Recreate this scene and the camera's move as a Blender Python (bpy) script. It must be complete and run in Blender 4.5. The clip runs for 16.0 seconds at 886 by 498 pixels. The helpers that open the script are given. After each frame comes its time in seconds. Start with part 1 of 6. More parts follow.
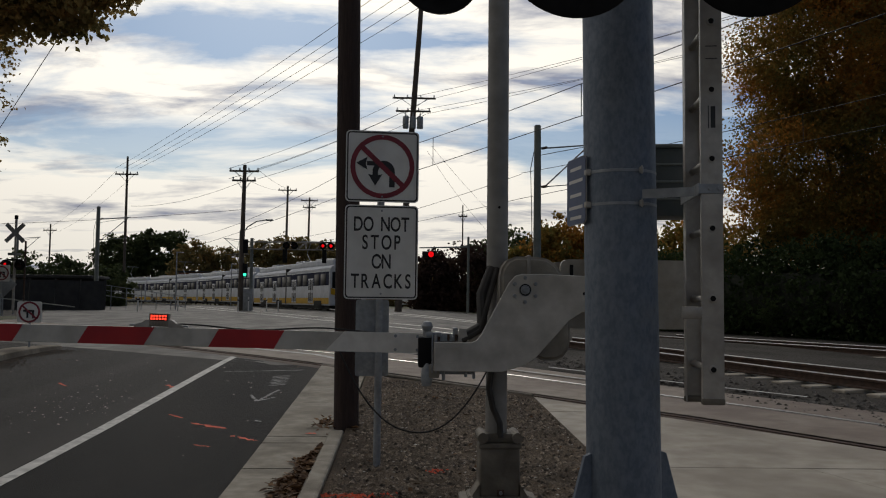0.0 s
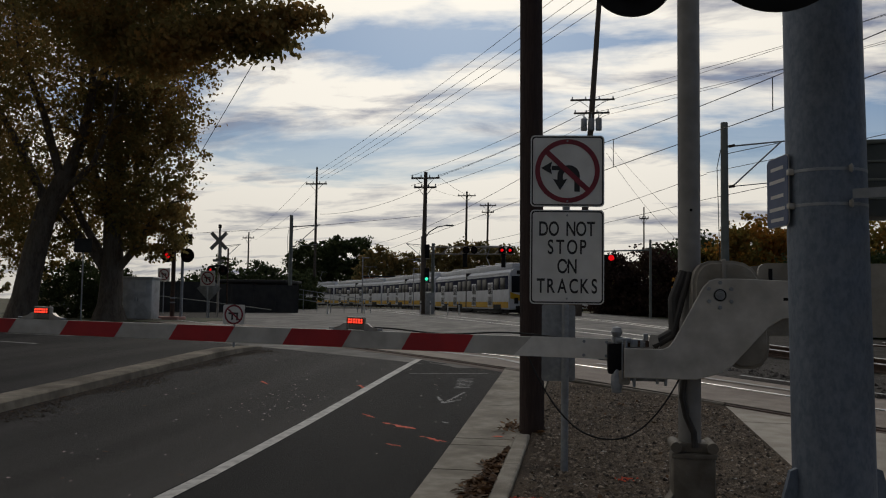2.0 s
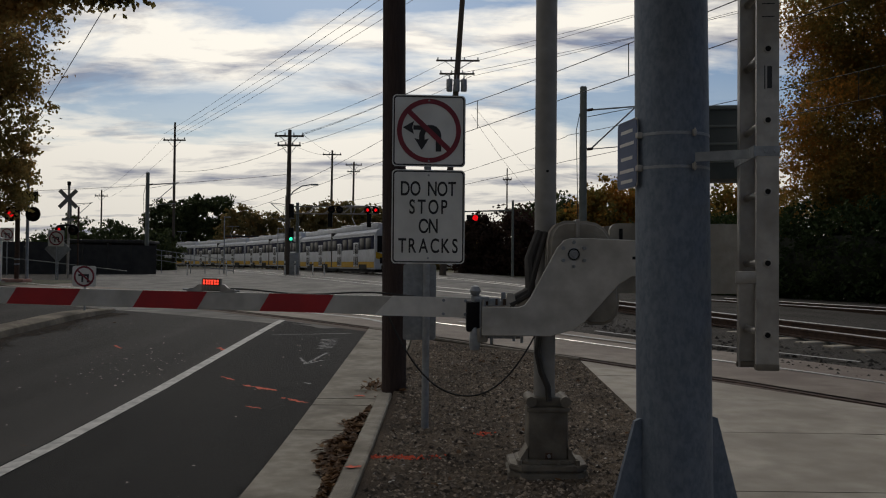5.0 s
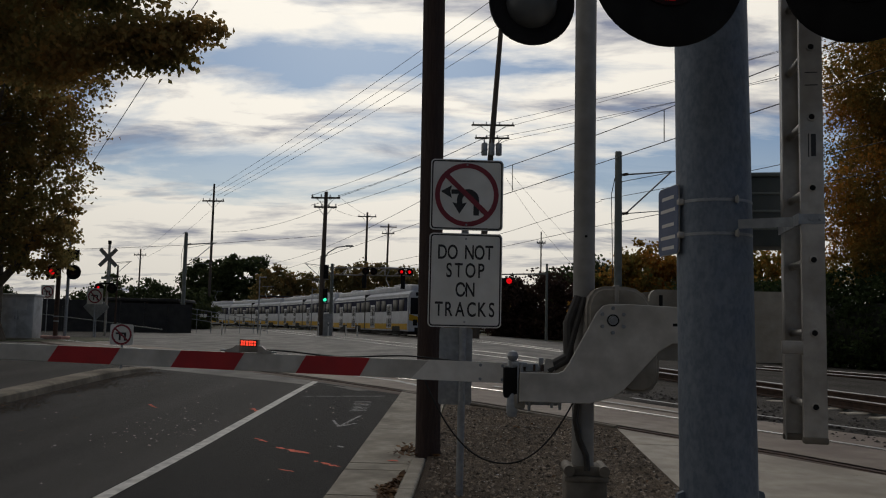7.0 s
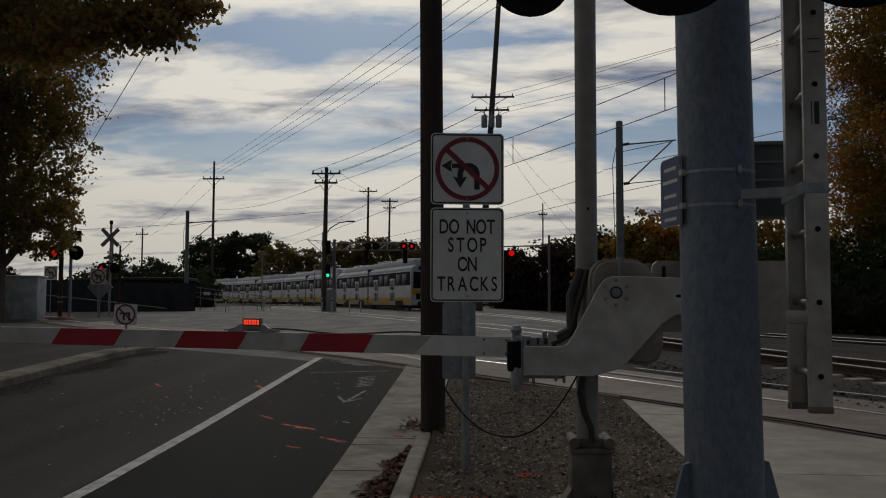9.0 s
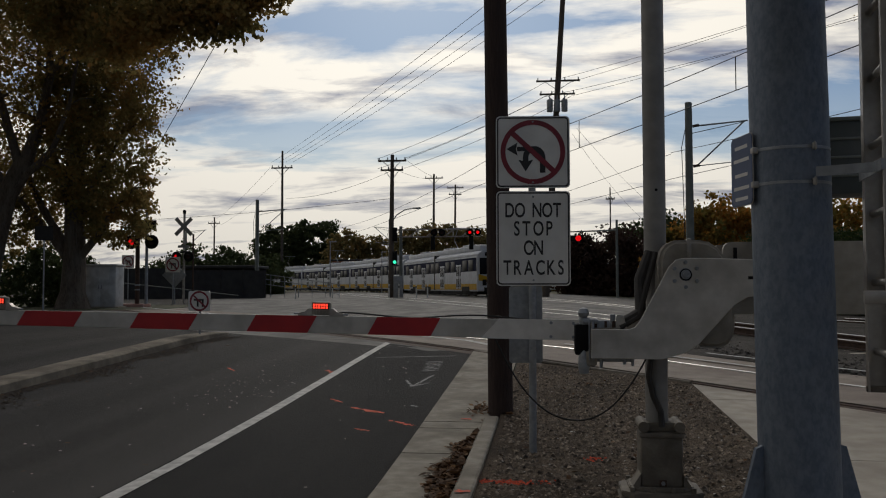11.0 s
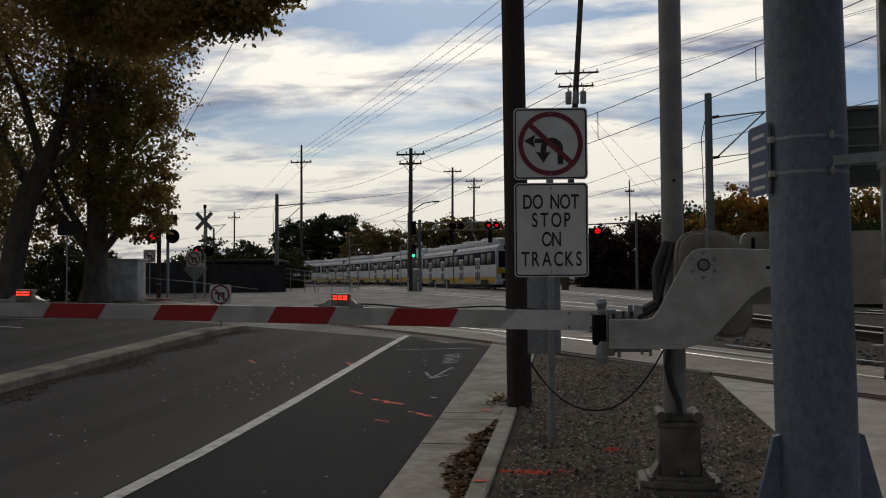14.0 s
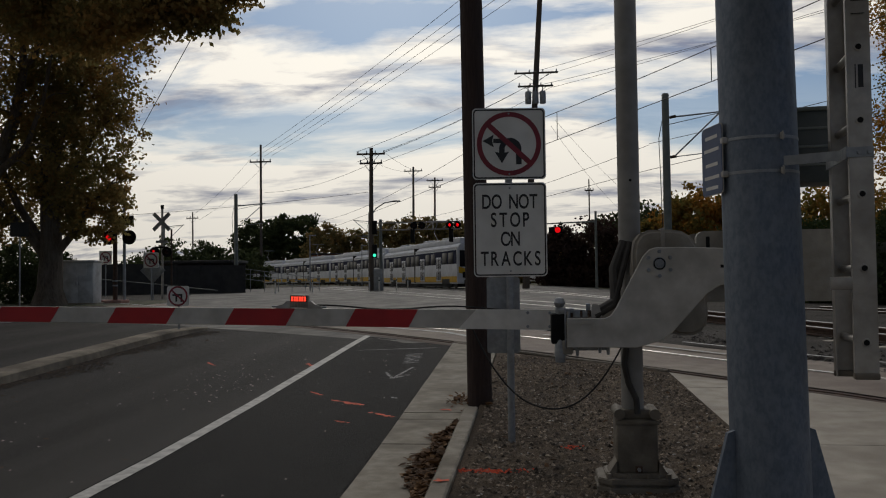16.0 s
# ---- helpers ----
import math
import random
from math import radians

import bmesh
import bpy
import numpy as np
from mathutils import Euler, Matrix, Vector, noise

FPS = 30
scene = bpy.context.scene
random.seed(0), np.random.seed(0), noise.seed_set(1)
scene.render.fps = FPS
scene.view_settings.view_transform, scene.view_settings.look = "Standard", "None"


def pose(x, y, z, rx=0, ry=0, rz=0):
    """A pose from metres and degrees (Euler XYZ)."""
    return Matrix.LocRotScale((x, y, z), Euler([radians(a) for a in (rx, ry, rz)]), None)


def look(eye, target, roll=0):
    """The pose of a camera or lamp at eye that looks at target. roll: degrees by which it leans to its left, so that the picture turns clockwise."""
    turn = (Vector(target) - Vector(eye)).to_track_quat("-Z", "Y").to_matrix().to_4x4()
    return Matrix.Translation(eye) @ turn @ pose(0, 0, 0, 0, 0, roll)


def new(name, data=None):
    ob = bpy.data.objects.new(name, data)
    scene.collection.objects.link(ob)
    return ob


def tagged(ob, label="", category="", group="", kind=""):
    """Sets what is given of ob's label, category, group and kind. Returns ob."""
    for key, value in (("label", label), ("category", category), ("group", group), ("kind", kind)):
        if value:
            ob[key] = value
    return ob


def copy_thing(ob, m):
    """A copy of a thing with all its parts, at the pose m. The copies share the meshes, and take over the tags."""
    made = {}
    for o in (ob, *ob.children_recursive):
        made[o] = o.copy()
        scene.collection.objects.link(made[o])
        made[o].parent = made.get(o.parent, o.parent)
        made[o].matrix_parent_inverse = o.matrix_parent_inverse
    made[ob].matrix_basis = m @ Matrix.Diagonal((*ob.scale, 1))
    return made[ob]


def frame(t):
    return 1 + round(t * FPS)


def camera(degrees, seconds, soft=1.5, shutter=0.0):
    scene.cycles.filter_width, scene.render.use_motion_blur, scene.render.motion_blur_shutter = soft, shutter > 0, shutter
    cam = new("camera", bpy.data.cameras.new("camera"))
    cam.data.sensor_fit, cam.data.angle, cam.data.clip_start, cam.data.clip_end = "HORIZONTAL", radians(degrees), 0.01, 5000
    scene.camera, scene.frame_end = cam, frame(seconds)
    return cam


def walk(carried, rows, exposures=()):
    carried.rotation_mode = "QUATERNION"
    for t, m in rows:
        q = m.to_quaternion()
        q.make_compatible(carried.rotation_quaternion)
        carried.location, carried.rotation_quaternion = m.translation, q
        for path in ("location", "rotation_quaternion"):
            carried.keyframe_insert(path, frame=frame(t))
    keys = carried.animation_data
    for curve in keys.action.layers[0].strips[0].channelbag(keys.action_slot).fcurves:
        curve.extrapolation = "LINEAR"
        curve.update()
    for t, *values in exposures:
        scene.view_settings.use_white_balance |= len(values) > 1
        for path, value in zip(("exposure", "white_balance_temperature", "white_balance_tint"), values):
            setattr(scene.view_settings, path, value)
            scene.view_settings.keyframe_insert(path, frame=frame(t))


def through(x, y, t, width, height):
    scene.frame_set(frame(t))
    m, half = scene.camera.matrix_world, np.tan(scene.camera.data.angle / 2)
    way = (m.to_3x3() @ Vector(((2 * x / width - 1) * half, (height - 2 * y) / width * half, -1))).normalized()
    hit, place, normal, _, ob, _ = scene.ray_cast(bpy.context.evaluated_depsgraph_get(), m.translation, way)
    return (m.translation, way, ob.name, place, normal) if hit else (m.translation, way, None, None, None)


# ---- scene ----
cam = camera(53.8, 16.0, soft=1.1)
PATH = [
    (0, (0.033, -0.022, 1.394), (0.119, 1.973, 1.516), 0.6),
    (0.5, (0.026, -0.049, 1.393), (0.072, 1.944, 1.551), 0.3),
    (1, (0.022, -0.068, 1.397), (-0.06, 1.924, 1.552), -0.0),
    (1.5, (-0.006, -0.066, 1.396), (-0.267, 1.911, 1.545), 0.6),
    (2, (-0.026, -0.054, 1.4), (-0.345, 1.916, 1.526), 0.8),
    (2.5, (-0.021, -0.05, 1.398), (-0.27, 1.933, 1.469), 0.5),
    (3, (-0.003, -0.047, 1.394), (-0.11, 1.95, 1.435), 0.5),
    (3.2, (0.014, -0.048, 1.394), (-0.007, 1.952, 1.426), 0.6),
    (5.3, (0.006, -0.017, 1.401), (-0.008, 1.982, 1.442), 0.5),
    (5.5, (-0.004, -0.027, 1.4), (-0.072, 1.971, 1.451), 0.5),
    (6, (-0.018, -0.024, 1.399), (-0.17, 1.969, 1.459), 0.6),
    (6.5, (-0.036, -0.013, 1.405), (-0.23, 1.977, 1.475), 0.9),
    (7, (-0.021, -0.013, 1.41), (-0.113, 1.977, 1.589), 1.3),
    (7.5, (0.007, -0.053, 1.455), (0.097, 1.906, 1.847), 1.3),
    (8, (0.008, -0.045, 1.448), (0.149, 1.903, 1.877), 1.5),
    (8.5, (0.001, -0.03, 1.445), (0.097, 1.942, 1.764), 1.2),
    (9, (-0.019, 0.01, 1.424), (-0.115, 2.004, 1.542), 0.2),
    (9.2, (-0.03, 0.012, 1.416), (-0.197, 2.003, 1.492), 0.2),
    (11.3, (-0.016, 0.002, 1.401), (-0.263, 1.985, 1.489), -0.1),
    (11.5, (-0.015, 0.001, 1.396), (-0.246, 1.986, 1.484), 0.2),
    (12, (-0.006, -0.003, 1.391), (-0.186, 1.986, 1.482), 0.5),
    (12.5, (0.002, -0.032, 1.386), (-0.13, 1.962, 1.464), 0.2),
    (13, (0.006, -0.029, 1.386), (-0.175, 1.962, 1.442), -0.4),
    (13.5, (-0.013, -0.025, 1.394), (-0.322, 1.95, 1.459), -0.4),
    (14, (-0.007, -0.035, 1.391), (-0.297, 1.943, 1.463), -0.3),
    (14.5, (0.006, -0.034, 1.392), (-0.197, 1.954, 1.469), -0.4),
    (15, (0.006, -0.045, 1.39), (-0.168, 1.946, 1.472), -0.3),
    (15.5, (0.01, -0.039, 1.391), (-0.168, 1.952, 1.47), -0.6),
    (16, (0.008, -0.033, 1.396), (-0.194, 1.956, 1.466), -0.7),
]
walk(cam, [(t, look(eye, target, roll)) for t, eye, target, roll in PATH],
     exposures=[(0.0, 0.02), (0.5, -0.42), (1.0, -0.6), (1.5, -0.5), (2.0, -0.18), (2.5, -0.2), (3.0, -0.17), (5.3, -0.1), (6.5, -0.07), (7.0, -0.2), (7.5, -0.62), (8.0, -0.88), (8.5, -0.9), (9.0, -0.55), (9.3, -0.2), (11.3, -0.12), (12.5, -0.14), (14.0, -0.08), (15.0, -0.15), (16.0, -0.13)])

# ---- world and light ----
world = bpy.data.worlds.new("sky")
scene.world = world
world.use_nodes = True
wn, wl = world.node_tree.nodes, world.node_tree.links
wn.clear()


def wnode(kind, **kw):
    n = wn.new(kind)
    for k, v in kw.items():
        n.inputs[k].default_value = v
    return n


SUN_EL, SUN_AZ = 34.0, -8.0
sky = wn.new("ShaderNodeTexSky")
sky.sky_type, sky.sun_disc = "NISHITA", False
sky.sun_elevation, sky.sun_rotation = radians(SUN_EL), radians(SUN_AZ)
tc = wn.new("ShaderNodeTexCoord")
sep = wn.new("ShaderNodeSeparateXYZ")
wl.new(tc.outputs["Generated"], sep.inputs[0])


def wmath(op, a, b=0.0, clamp=False):
    n = wn.new("ShaderNodeMath")
    n.operation, n.use_clamp = op, clamp
    for i, v in enumerate((a, b)):
        if isinstance(v, (int, float)):
            n.inputs[i].default_value = v
        else:
            wl.new(v, n.inputs[i])
    return n.outputs[0]


# clouds lie on a flat layer: the direction is cast onto a plane overhead
up = wmath("MAXIMUM", sep.outputs["Z"], 0.0)
up2 = wmath("ADD", up, 0.16)
cx = wmath("DIVIDE", sep.outputs["X"], up2)
cy = wmath("DIVIDE", sep.outputs["Y"], up2)
comb = wn.new("ShaderNodeCombineXYZ")
wl.new(wmath("MULTIPLY", wmath("ADD", cx, wmath("MULTIPLY", cy, 0.10)), 0.50), comb.inputs[0])
wl.new(cy, comb.inputs[1])
comb.inputs[2].default_value = 3.7
cover = wnode("ShaderNodeTexNoise", Scale=2.0, Detail=9.0, Roughness=0.56, Distortion=0.3)
wl.new(comb.outputs[0], cover.inputs["Vector"])
puff = wnode("ShaderNodeTexNoise", Scale=3.3, Detail=8.0, Roughness=0.58, Distortion=0.3)
wl.new(comb.outputs[0], puff.inputs["Vector"])
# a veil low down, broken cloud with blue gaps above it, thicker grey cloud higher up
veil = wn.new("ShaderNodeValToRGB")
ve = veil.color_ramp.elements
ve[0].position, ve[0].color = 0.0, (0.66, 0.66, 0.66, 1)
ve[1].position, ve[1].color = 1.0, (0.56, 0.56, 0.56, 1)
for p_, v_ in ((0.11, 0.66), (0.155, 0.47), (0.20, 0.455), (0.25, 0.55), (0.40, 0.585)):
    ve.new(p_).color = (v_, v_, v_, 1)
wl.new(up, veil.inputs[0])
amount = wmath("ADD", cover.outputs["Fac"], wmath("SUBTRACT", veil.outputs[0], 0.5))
amount = wmath("SUBTRACT", amount, wmath("MULTIPLY", sep.outputs["X"], 0.08))
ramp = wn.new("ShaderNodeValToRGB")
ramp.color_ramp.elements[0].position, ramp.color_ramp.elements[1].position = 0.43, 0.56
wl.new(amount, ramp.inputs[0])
shade = wn.new("ShaderNodeValToRGB")
e = shade.color_ramp.elements
e[0].position, e[0].color = 0.385, (0.24, 0.26, 0.335, 1)
e[1].position, e[1].color = 0.55, (0.935, 0.885, 0.79, 1)
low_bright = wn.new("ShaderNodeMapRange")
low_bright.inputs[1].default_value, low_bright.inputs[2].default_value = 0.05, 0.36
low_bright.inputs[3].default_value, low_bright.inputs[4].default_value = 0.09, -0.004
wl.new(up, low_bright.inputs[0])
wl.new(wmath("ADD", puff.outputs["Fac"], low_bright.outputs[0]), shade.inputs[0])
# clouds glow most towards the veiled sun ahead and fade away from it
aim = wn.new("ShaderNodeVectorMath")
aim.operation = "DOT_PRODUCT"
wl.new(tc.outputs["Generated"], aim.inputs[0])
se, sa = radians(SUN_EL), radians(SUN_AZ)
aim.inputs[1].default_value = (math.sin(sa) * math.cos(se), math.cos(sa) * math.cos(se), math.sin(se))
glow = wmath("MULTIPLY_ADD", aim.outputs["Value"], 0.5)
glow.node.inputs[2].default_value = 0.5
glow2 = wmath("POWER", glow, 3.4)
glow3 = wmath("MULTIPLY_ADD", glow2, 1.06)
glow3.node.inputs[2].default_value = 0.22
dim = wn.new("ShaderNodeMapRange")
dim.inputs[1].default_value, dim.inputs[2].default_value = 0.02, 0.20
dim.inputs[3].default_value, dim.inputs[4].default_value = 0.83, 1.0
wl.new(up, dim.inputs[0])
glow3 = wmath("MULTIPLY", glow3, dim.outputs[0])
lit = wn.new("ShaderNodeMix")
lit.data_type, lit.blend_type = "RGBA", "MULTIPLY"
lit.inputs[0].default_value = 1.0
wl.new(shade.outputs[0], lit.inputs[6])
wl.new(glow3, lit.inputs[7])
clear = wn.new("ShaderNodeMix")
clear.data_type, clear.blend_type = "RGBA", "MULTIPLY"
clear.inputs[0].default_value = 1.0
clear.inputs[7].default_value = (0.033, 0.042, 0.052, 1)
deep = wnode("ShaderNodeHueSaturation", Saturation=1.35)
wl.new(sky.outputs[0], deep.inputs["Color"])
wl.new(deep.outputs[0], clear.inputs[6])
both = wn.new("ShaderNodeMix")
both.data_type = "RGBA"
haze = wn.new("ShaderNodeMapRange")
haze.inputs[1].default_value, haze.inputs[2].default_value = 0.24, 0.03
haze.inputs[3].default_value, haze.inputs[4].default_value = 0.0, 0.5
wl.new(sep.outputs["Z"], haze.inputs[0])
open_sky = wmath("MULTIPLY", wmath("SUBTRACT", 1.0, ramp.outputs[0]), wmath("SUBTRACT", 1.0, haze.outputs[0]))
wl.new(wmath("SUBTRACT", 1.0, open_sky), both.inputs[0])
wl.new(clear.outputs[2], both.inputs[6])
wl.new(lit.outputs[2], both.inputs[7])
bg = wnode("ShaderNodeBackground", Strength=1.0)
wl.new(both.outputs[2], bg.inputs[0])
wo = wn.new("ShaderNodeOutputWorld")
wl.new(bg.outputs[0], wo.inputs[0])

sun = new("sun", bpy.data.lights.new("sun", "SUN"))
sun.data.energy, sun.data.angle, sun.data.color = 0.5, radians(14), (1.0, 0.93, 0.82)
sd = Vector((math.sin(sa) * math.cos(se), math.cos(sa) * math.cos(se), math.sin(se)))
sun.matrix_world = look(sd * 60, (0, 0, 0))


# ---- materials ----
def material(name, c1, c2=None, scale=8.0, rough=0.75, metal=0.0, bump=0.0, bump_scale=None, detail=6.0, c3=None, scale3=0.6,
             amount3=0.5, vary=0.0, stretch3=None, emit=None, power=0.0, stretch=(1, 1, 1), spec=0.5, lo=0.35, hi=0.65):
    m = bpy.data.materials.new(name)
    m.use_nodes = True
    n, l = m.node_tree.nodes, m.node_tree.links
    b = n["Principled BSDF"]
    b.inputs["Roughness"].default_value, b.inputs["Metallic"].default_value = rough, metal
    b.inputs["Specular IOR Level"].default_value = spec
    co = n.new("ShaderNodeTexCoord")
    mp = n.new("ShaderNodeMapping")
    mp.inputs["Scale"].default_value = stretch
    l.new(co.outputs["Object"], mp.inputs[0])

    mp3 = mp
    if stretch3:
        mp3 = n.new("ShaderNodeMapping")
        mp3.inputs["Scale"].default_value = stretch3
        l.new(co.outputs["Object"], mp3.inputs[0])

    def tex(s, d=detail, by=None):
        t = n.new("ShaderNodeTexNoise")
        t.inputs["Scale"].default_value, t.inputs["Detail"].default_value = s, d
        l.new((by or mp).outputs[0], t.inputs["Vector"])
        return t.outputs["Fac"]

    def mix(f, a, c):
        x = n.new("ShaderNodeMix")
        x.data_type = "RGBA"
        for sock, v in ((x.inputs[0], f), (x.inputs[6], a), (x.inputs[7], c)):
            if isinstance(v, tuple):
                sock.default_value = (*v, 1)
            elif isinstance(v, float):
                sock.default_value = v
            else:
                l.new(v, sock)
        return x.outputs[2]

    def band(v, lo, hi):
        r = n.new("ShaderNodeMapRange")
        r.inputs[1].default_value, r.inputs[2].default_value = lo, hi
        l.new(v, r.inputs[0])
        return r.outputs[0]

    col = c1
    if c2:
        col = mix(band(tex(scale), lo, hi), c1, c2)
    if c3:
        f = n.new("ShaderNodeMath")
        f.operation = "MULTIPLY"
        l.new(band(tex(scale3, 4.0, mp3), 0.42, 0.66), f.inputs[0])
        f.inputs[1].default_value = amount3
        col = mix(f.outputs[0], col, c3)
    if vary:
        oi, geo = n.new("ShaderNodeObjectInfo"), n.new("ShaderNodeNewGeometry")
        add = n.new("ShaderNodeMath")
        l.new(oi.outputs["Random"], add.inputs[0])
        l.new(geo.outputs["Random Per Island"], add.inputs[1])
        fr = n.new("ShaderNodeMath")
        fr.operation = "FRACT"
        l.new(add.outputs[0], fr.inputs[0])
        hv = n.new("ShaderNodeHueSaturation")
        r = n.new("ShaderNodeMapRange")
        r.inputs[3].default_value, r.inputs[4].default_value = 1 - vary, 1 + vary
        l.new(fr.outputs[0], r.inputs[0])
        l.new(r.outputs[0], hv.inputs["Value"])
        if isinstance(col, tuple):
            hv.inputs["Color"].default_value = (*col, 1)
        else:
            l.new(col, hv.inputs["Color"])
        col = hv.outputs[0]
    if isinstance(col, tuple):
        b.inputs["Base Color"].default_value = (*col, 1)
    else:
        l.new(col, b.inputs["Base Color"])
    if bump:
        bp = n.new("ShaderNodeBump")
        bp.inputs["Strength"].default_value, bp.inputs["Distance"].default_value = bump, 0.02
        l.new(tex(bump_scale or scale * 3), bp.inputs["Height"])
        l.new(bp.outputs[0], b.inputs["Normal"])
    if emit:
        b.inputs["Emission Color"].default_value, b.inputs["Emission Strength"].default_value = (*emit, 1), power
    return m


def leaf_material(name, c1, c2, c3, through=0.35, drift=0.5):
    """Leaves: three hues in drifts through the crown and by leaf, part of the light goes through."""
    m = bpy.data.materials.new(name)
    m.use_nodes = True
    n, l = m.node_tree.nodes, m.node_tree.links
    b, out = n["Principled BSDF"], n["Material Output"]
    geo = n.new("ShaderNodeNewGeometry")
    r = n.new("ShaderNodeValToRGB")
    r.color_ramp.elements[0].color, r.color_ramp.elements[1].color = (*c1, 1), (*c3, 1)
    r.color_ramp.elements.new(0.55).color = (*c2, 1)
    co, tn = n.new("ShaderNodeTexCoord"), n.new("ShaderNodeTexNoise")
    tn.inputs["Scale"].default_value, tn.inputs["Detail"].default_value = drift, 2.0
    l.new(co.outputs["Object"], tn.inputs["Vector"])
    far = n.new("ShaderNodeMapRange")
    far.inputs[1].default_value, far.inputs[2].default_value = 0.34, 0.66
    l.new(tn.outputs["Fac"], far.inputs[0])
    sh = n.new("ShaderNodeMix")
    sh.inputs[0].default_value = 0.4
    l.new(far.outputs[0], sh.inputs[2])
    l.new(geo.outputs["Random Per Island"], sh.inputs[3])
    l.new(sh.outputs[0], r.inputs[0])
    l.new(r.outputs[0], b.inputs["Base Color"])
    b.inputs["Roughness"].default_value, b.inputs["Specular IOR Level"].default_value = 0.7, 0.12
    tr = n.new("ShaderNodeBsdfTranslucent")
    l.new(r.outputs[0], tr.inputs[0])
    mx = n.new("ShaderNodeMixShader")
    mx.inputs[0].default_value = through
    l.new(b.outputs[0], mx.inputs[1])
    l.new(tr.outputs[0], mx.inputs[2])
    l.new(mx.outputs[0], out.inputs[0])
    return m


# c3 here: pale lengthwise streaks that paint the wheel-path sheen into the colour
ASPHALT = material("asphalt", (0.021, 0.0198, 0.0188), (0.038, 0.0358, 0.0338), 55, 0.8, bump=0.8, bump_scale=200, c3=(0.066, 0.062, 0.058), scale3=0.8, amount3=0.8, stretch3=(1, 0.05, 1), spec=0.22)
ASPHALT_NEW = material("dark_asphalt", (0.0135, 0.0132, 0.0135), (0.028, 0.0272, 0.0268), 70, 0.85, bump=0.8, bump_scale=220, c3=(0.038, 0.0365, 0.035), scale3=0.9, amount3=0.6, stretch3=(1, 0.2, 1), spec=0.18)
CROSSING = material("crossing_concrete", (0.10, 0.095, 0.087), (0.205, 0.195, 0.178), 2.2, 0.75, bump=0.3, bump_scale=40, c3=(0.06, 0.057, 0.052), scale3=1.1, amount3=0.85, stretch3=(1, 0.35, 1), spec=0.25)
CONCRETE = material("concrete", (0.34, 0.305, 0.25), (0.45, 0.41, 0.345), 5, 0.8, bump=0.25, bump_scale=120, c3=(0.24, 0.21, 0.168), scale3=0.8, amount3=0.8, spec=0.3)
MEDIAN = material("dirty_kerb_concrete", (0.24, 0.21, 0.165), (0.34, 0.30, 0.235), 7, 0.9, bump=0.5, bump_scale=90, c3=(0.12, 0.10, 0.078), scale3=1.3, amount3=0.8, spec=0.25)
GUTTER = material("gutter_concrete", (0.255, 0.23, 0.187), (0.345, 0.315, 0.26), 9, 0.85, bump=0.35, bump_scale=140, c3=(0.155, 0.136, 0.108), scale3=2.2, amount3=0.8, spec=0.25)
GRAVEL_BED = material("gravel_bed", (0.068, 0.049, 0.033), (0.155, 0.118, 0.082), 60, 0.95, bump=1.0, bump_scale=90, c3=(0.042, 0.031, 0.022), scale3=1.3, amount3=0.85, spec=0.2)
STONE = material("gravel_stone", (0.085, 0.066, 0.048), (0.26, 0.212, 0.162), 30, 0.9, vary=0.85, spec=0.3)
BALLAST = material("ballast", (0.036, 0.033, 0.029), (0.085, 0.077, 0.068), 18, 0.95, bump=1.0, bump_scale=26, c3=(0.028, 0.025, 0.02), scale3=0.6, amount3=0.7, spec=0.2)
DIRT = material("dry_grass_ground", (0.11, 0.10, 0.06), (0.08, 0.09, 0.04), 1.2, 0.95, bump=0.6, bump_scale=20, c3=(0.16, 0.13, 0.09), scale3=0.2)
LINE = material("road_paint", (0.56, 0.55, 0.52), (0.42, 0.41, 0.39), 14, 0.7, c3=(0.2, 0.2, 0.19), scale3=9, amount3=0.65)
ORANGE = material("orange_spray_paint", (0.75, 0.10, 0.03), (0.5, 0.06, 0.025), 25, 0.8)
SPRAY = material("white_spray_paint", (0.33, 0.33, 0.33), (0.16, 0.16, 0.16), 30, 0.8)
STEEL_RAIL = material("worn_rail_steel", (0.62, 0.60, 0.57), (0.45, 0.43, 0.40), 10, 0.28, 0.95)
RUST = material("rusty_steel", (0.055, 0.036, 0.028), (0.095, 0.058, 0.042), 12, 0.85, 0.2, bump=0.3)
GALV = material("galvanized_steel", (0.26, 0.28, 0.30), (0.35, 0.37, 0.39), 26, 0.5, 0.5, bump=0.05, c3=(0.19, 0.20, 0.22), scale3=5, amount3=0.6)
MAST = material("spangled_galvanized_mast", (0.115, 0.145, 0.19), (0.15, 0.182, 0.23), 60, 0.55, 0.3, bump=0.08, bump_scale=80, c3=(0.22, 0.25, 0.295), scale3=24, amount3=0.5, stretch=(1, 1, 0.6), lo=0.4, hi=0.6)
ALU = material("weathered_aluminium", (0.46, 0.435, 0.40), (0.36, 0.34, 0.31), 18, 0.45, 0.4, bump=0.04, c3=(0.22, 0.20, 0.18), scale3=4, amount3=0.75)
GREYPAINT = material("grey_cast_iron_paint", (0.35, 0.325, 0.28), (0.26, 0.24, 0.205), 9, 0.6, 0.1, bump=0.12, bump_scale=50, c3=(0.14, 0.12, 0.095), scale3=3.5, amount3=0.7)
WHITEPAINT = material("scuffed_white_paint", (0.56, 0.54, 0.50), (0.46, 0.442, 0.405), 8, 0.5, 0.0, bump=0.06, c3=(0.28, 0.26, 0.228), scale3=5, amount3=0.6)
REDPAINT = material("red_reflective_sheeting", (0.42, 0.015, 0.02), (0.34, 0.012, 0.018), 8, 0.4)
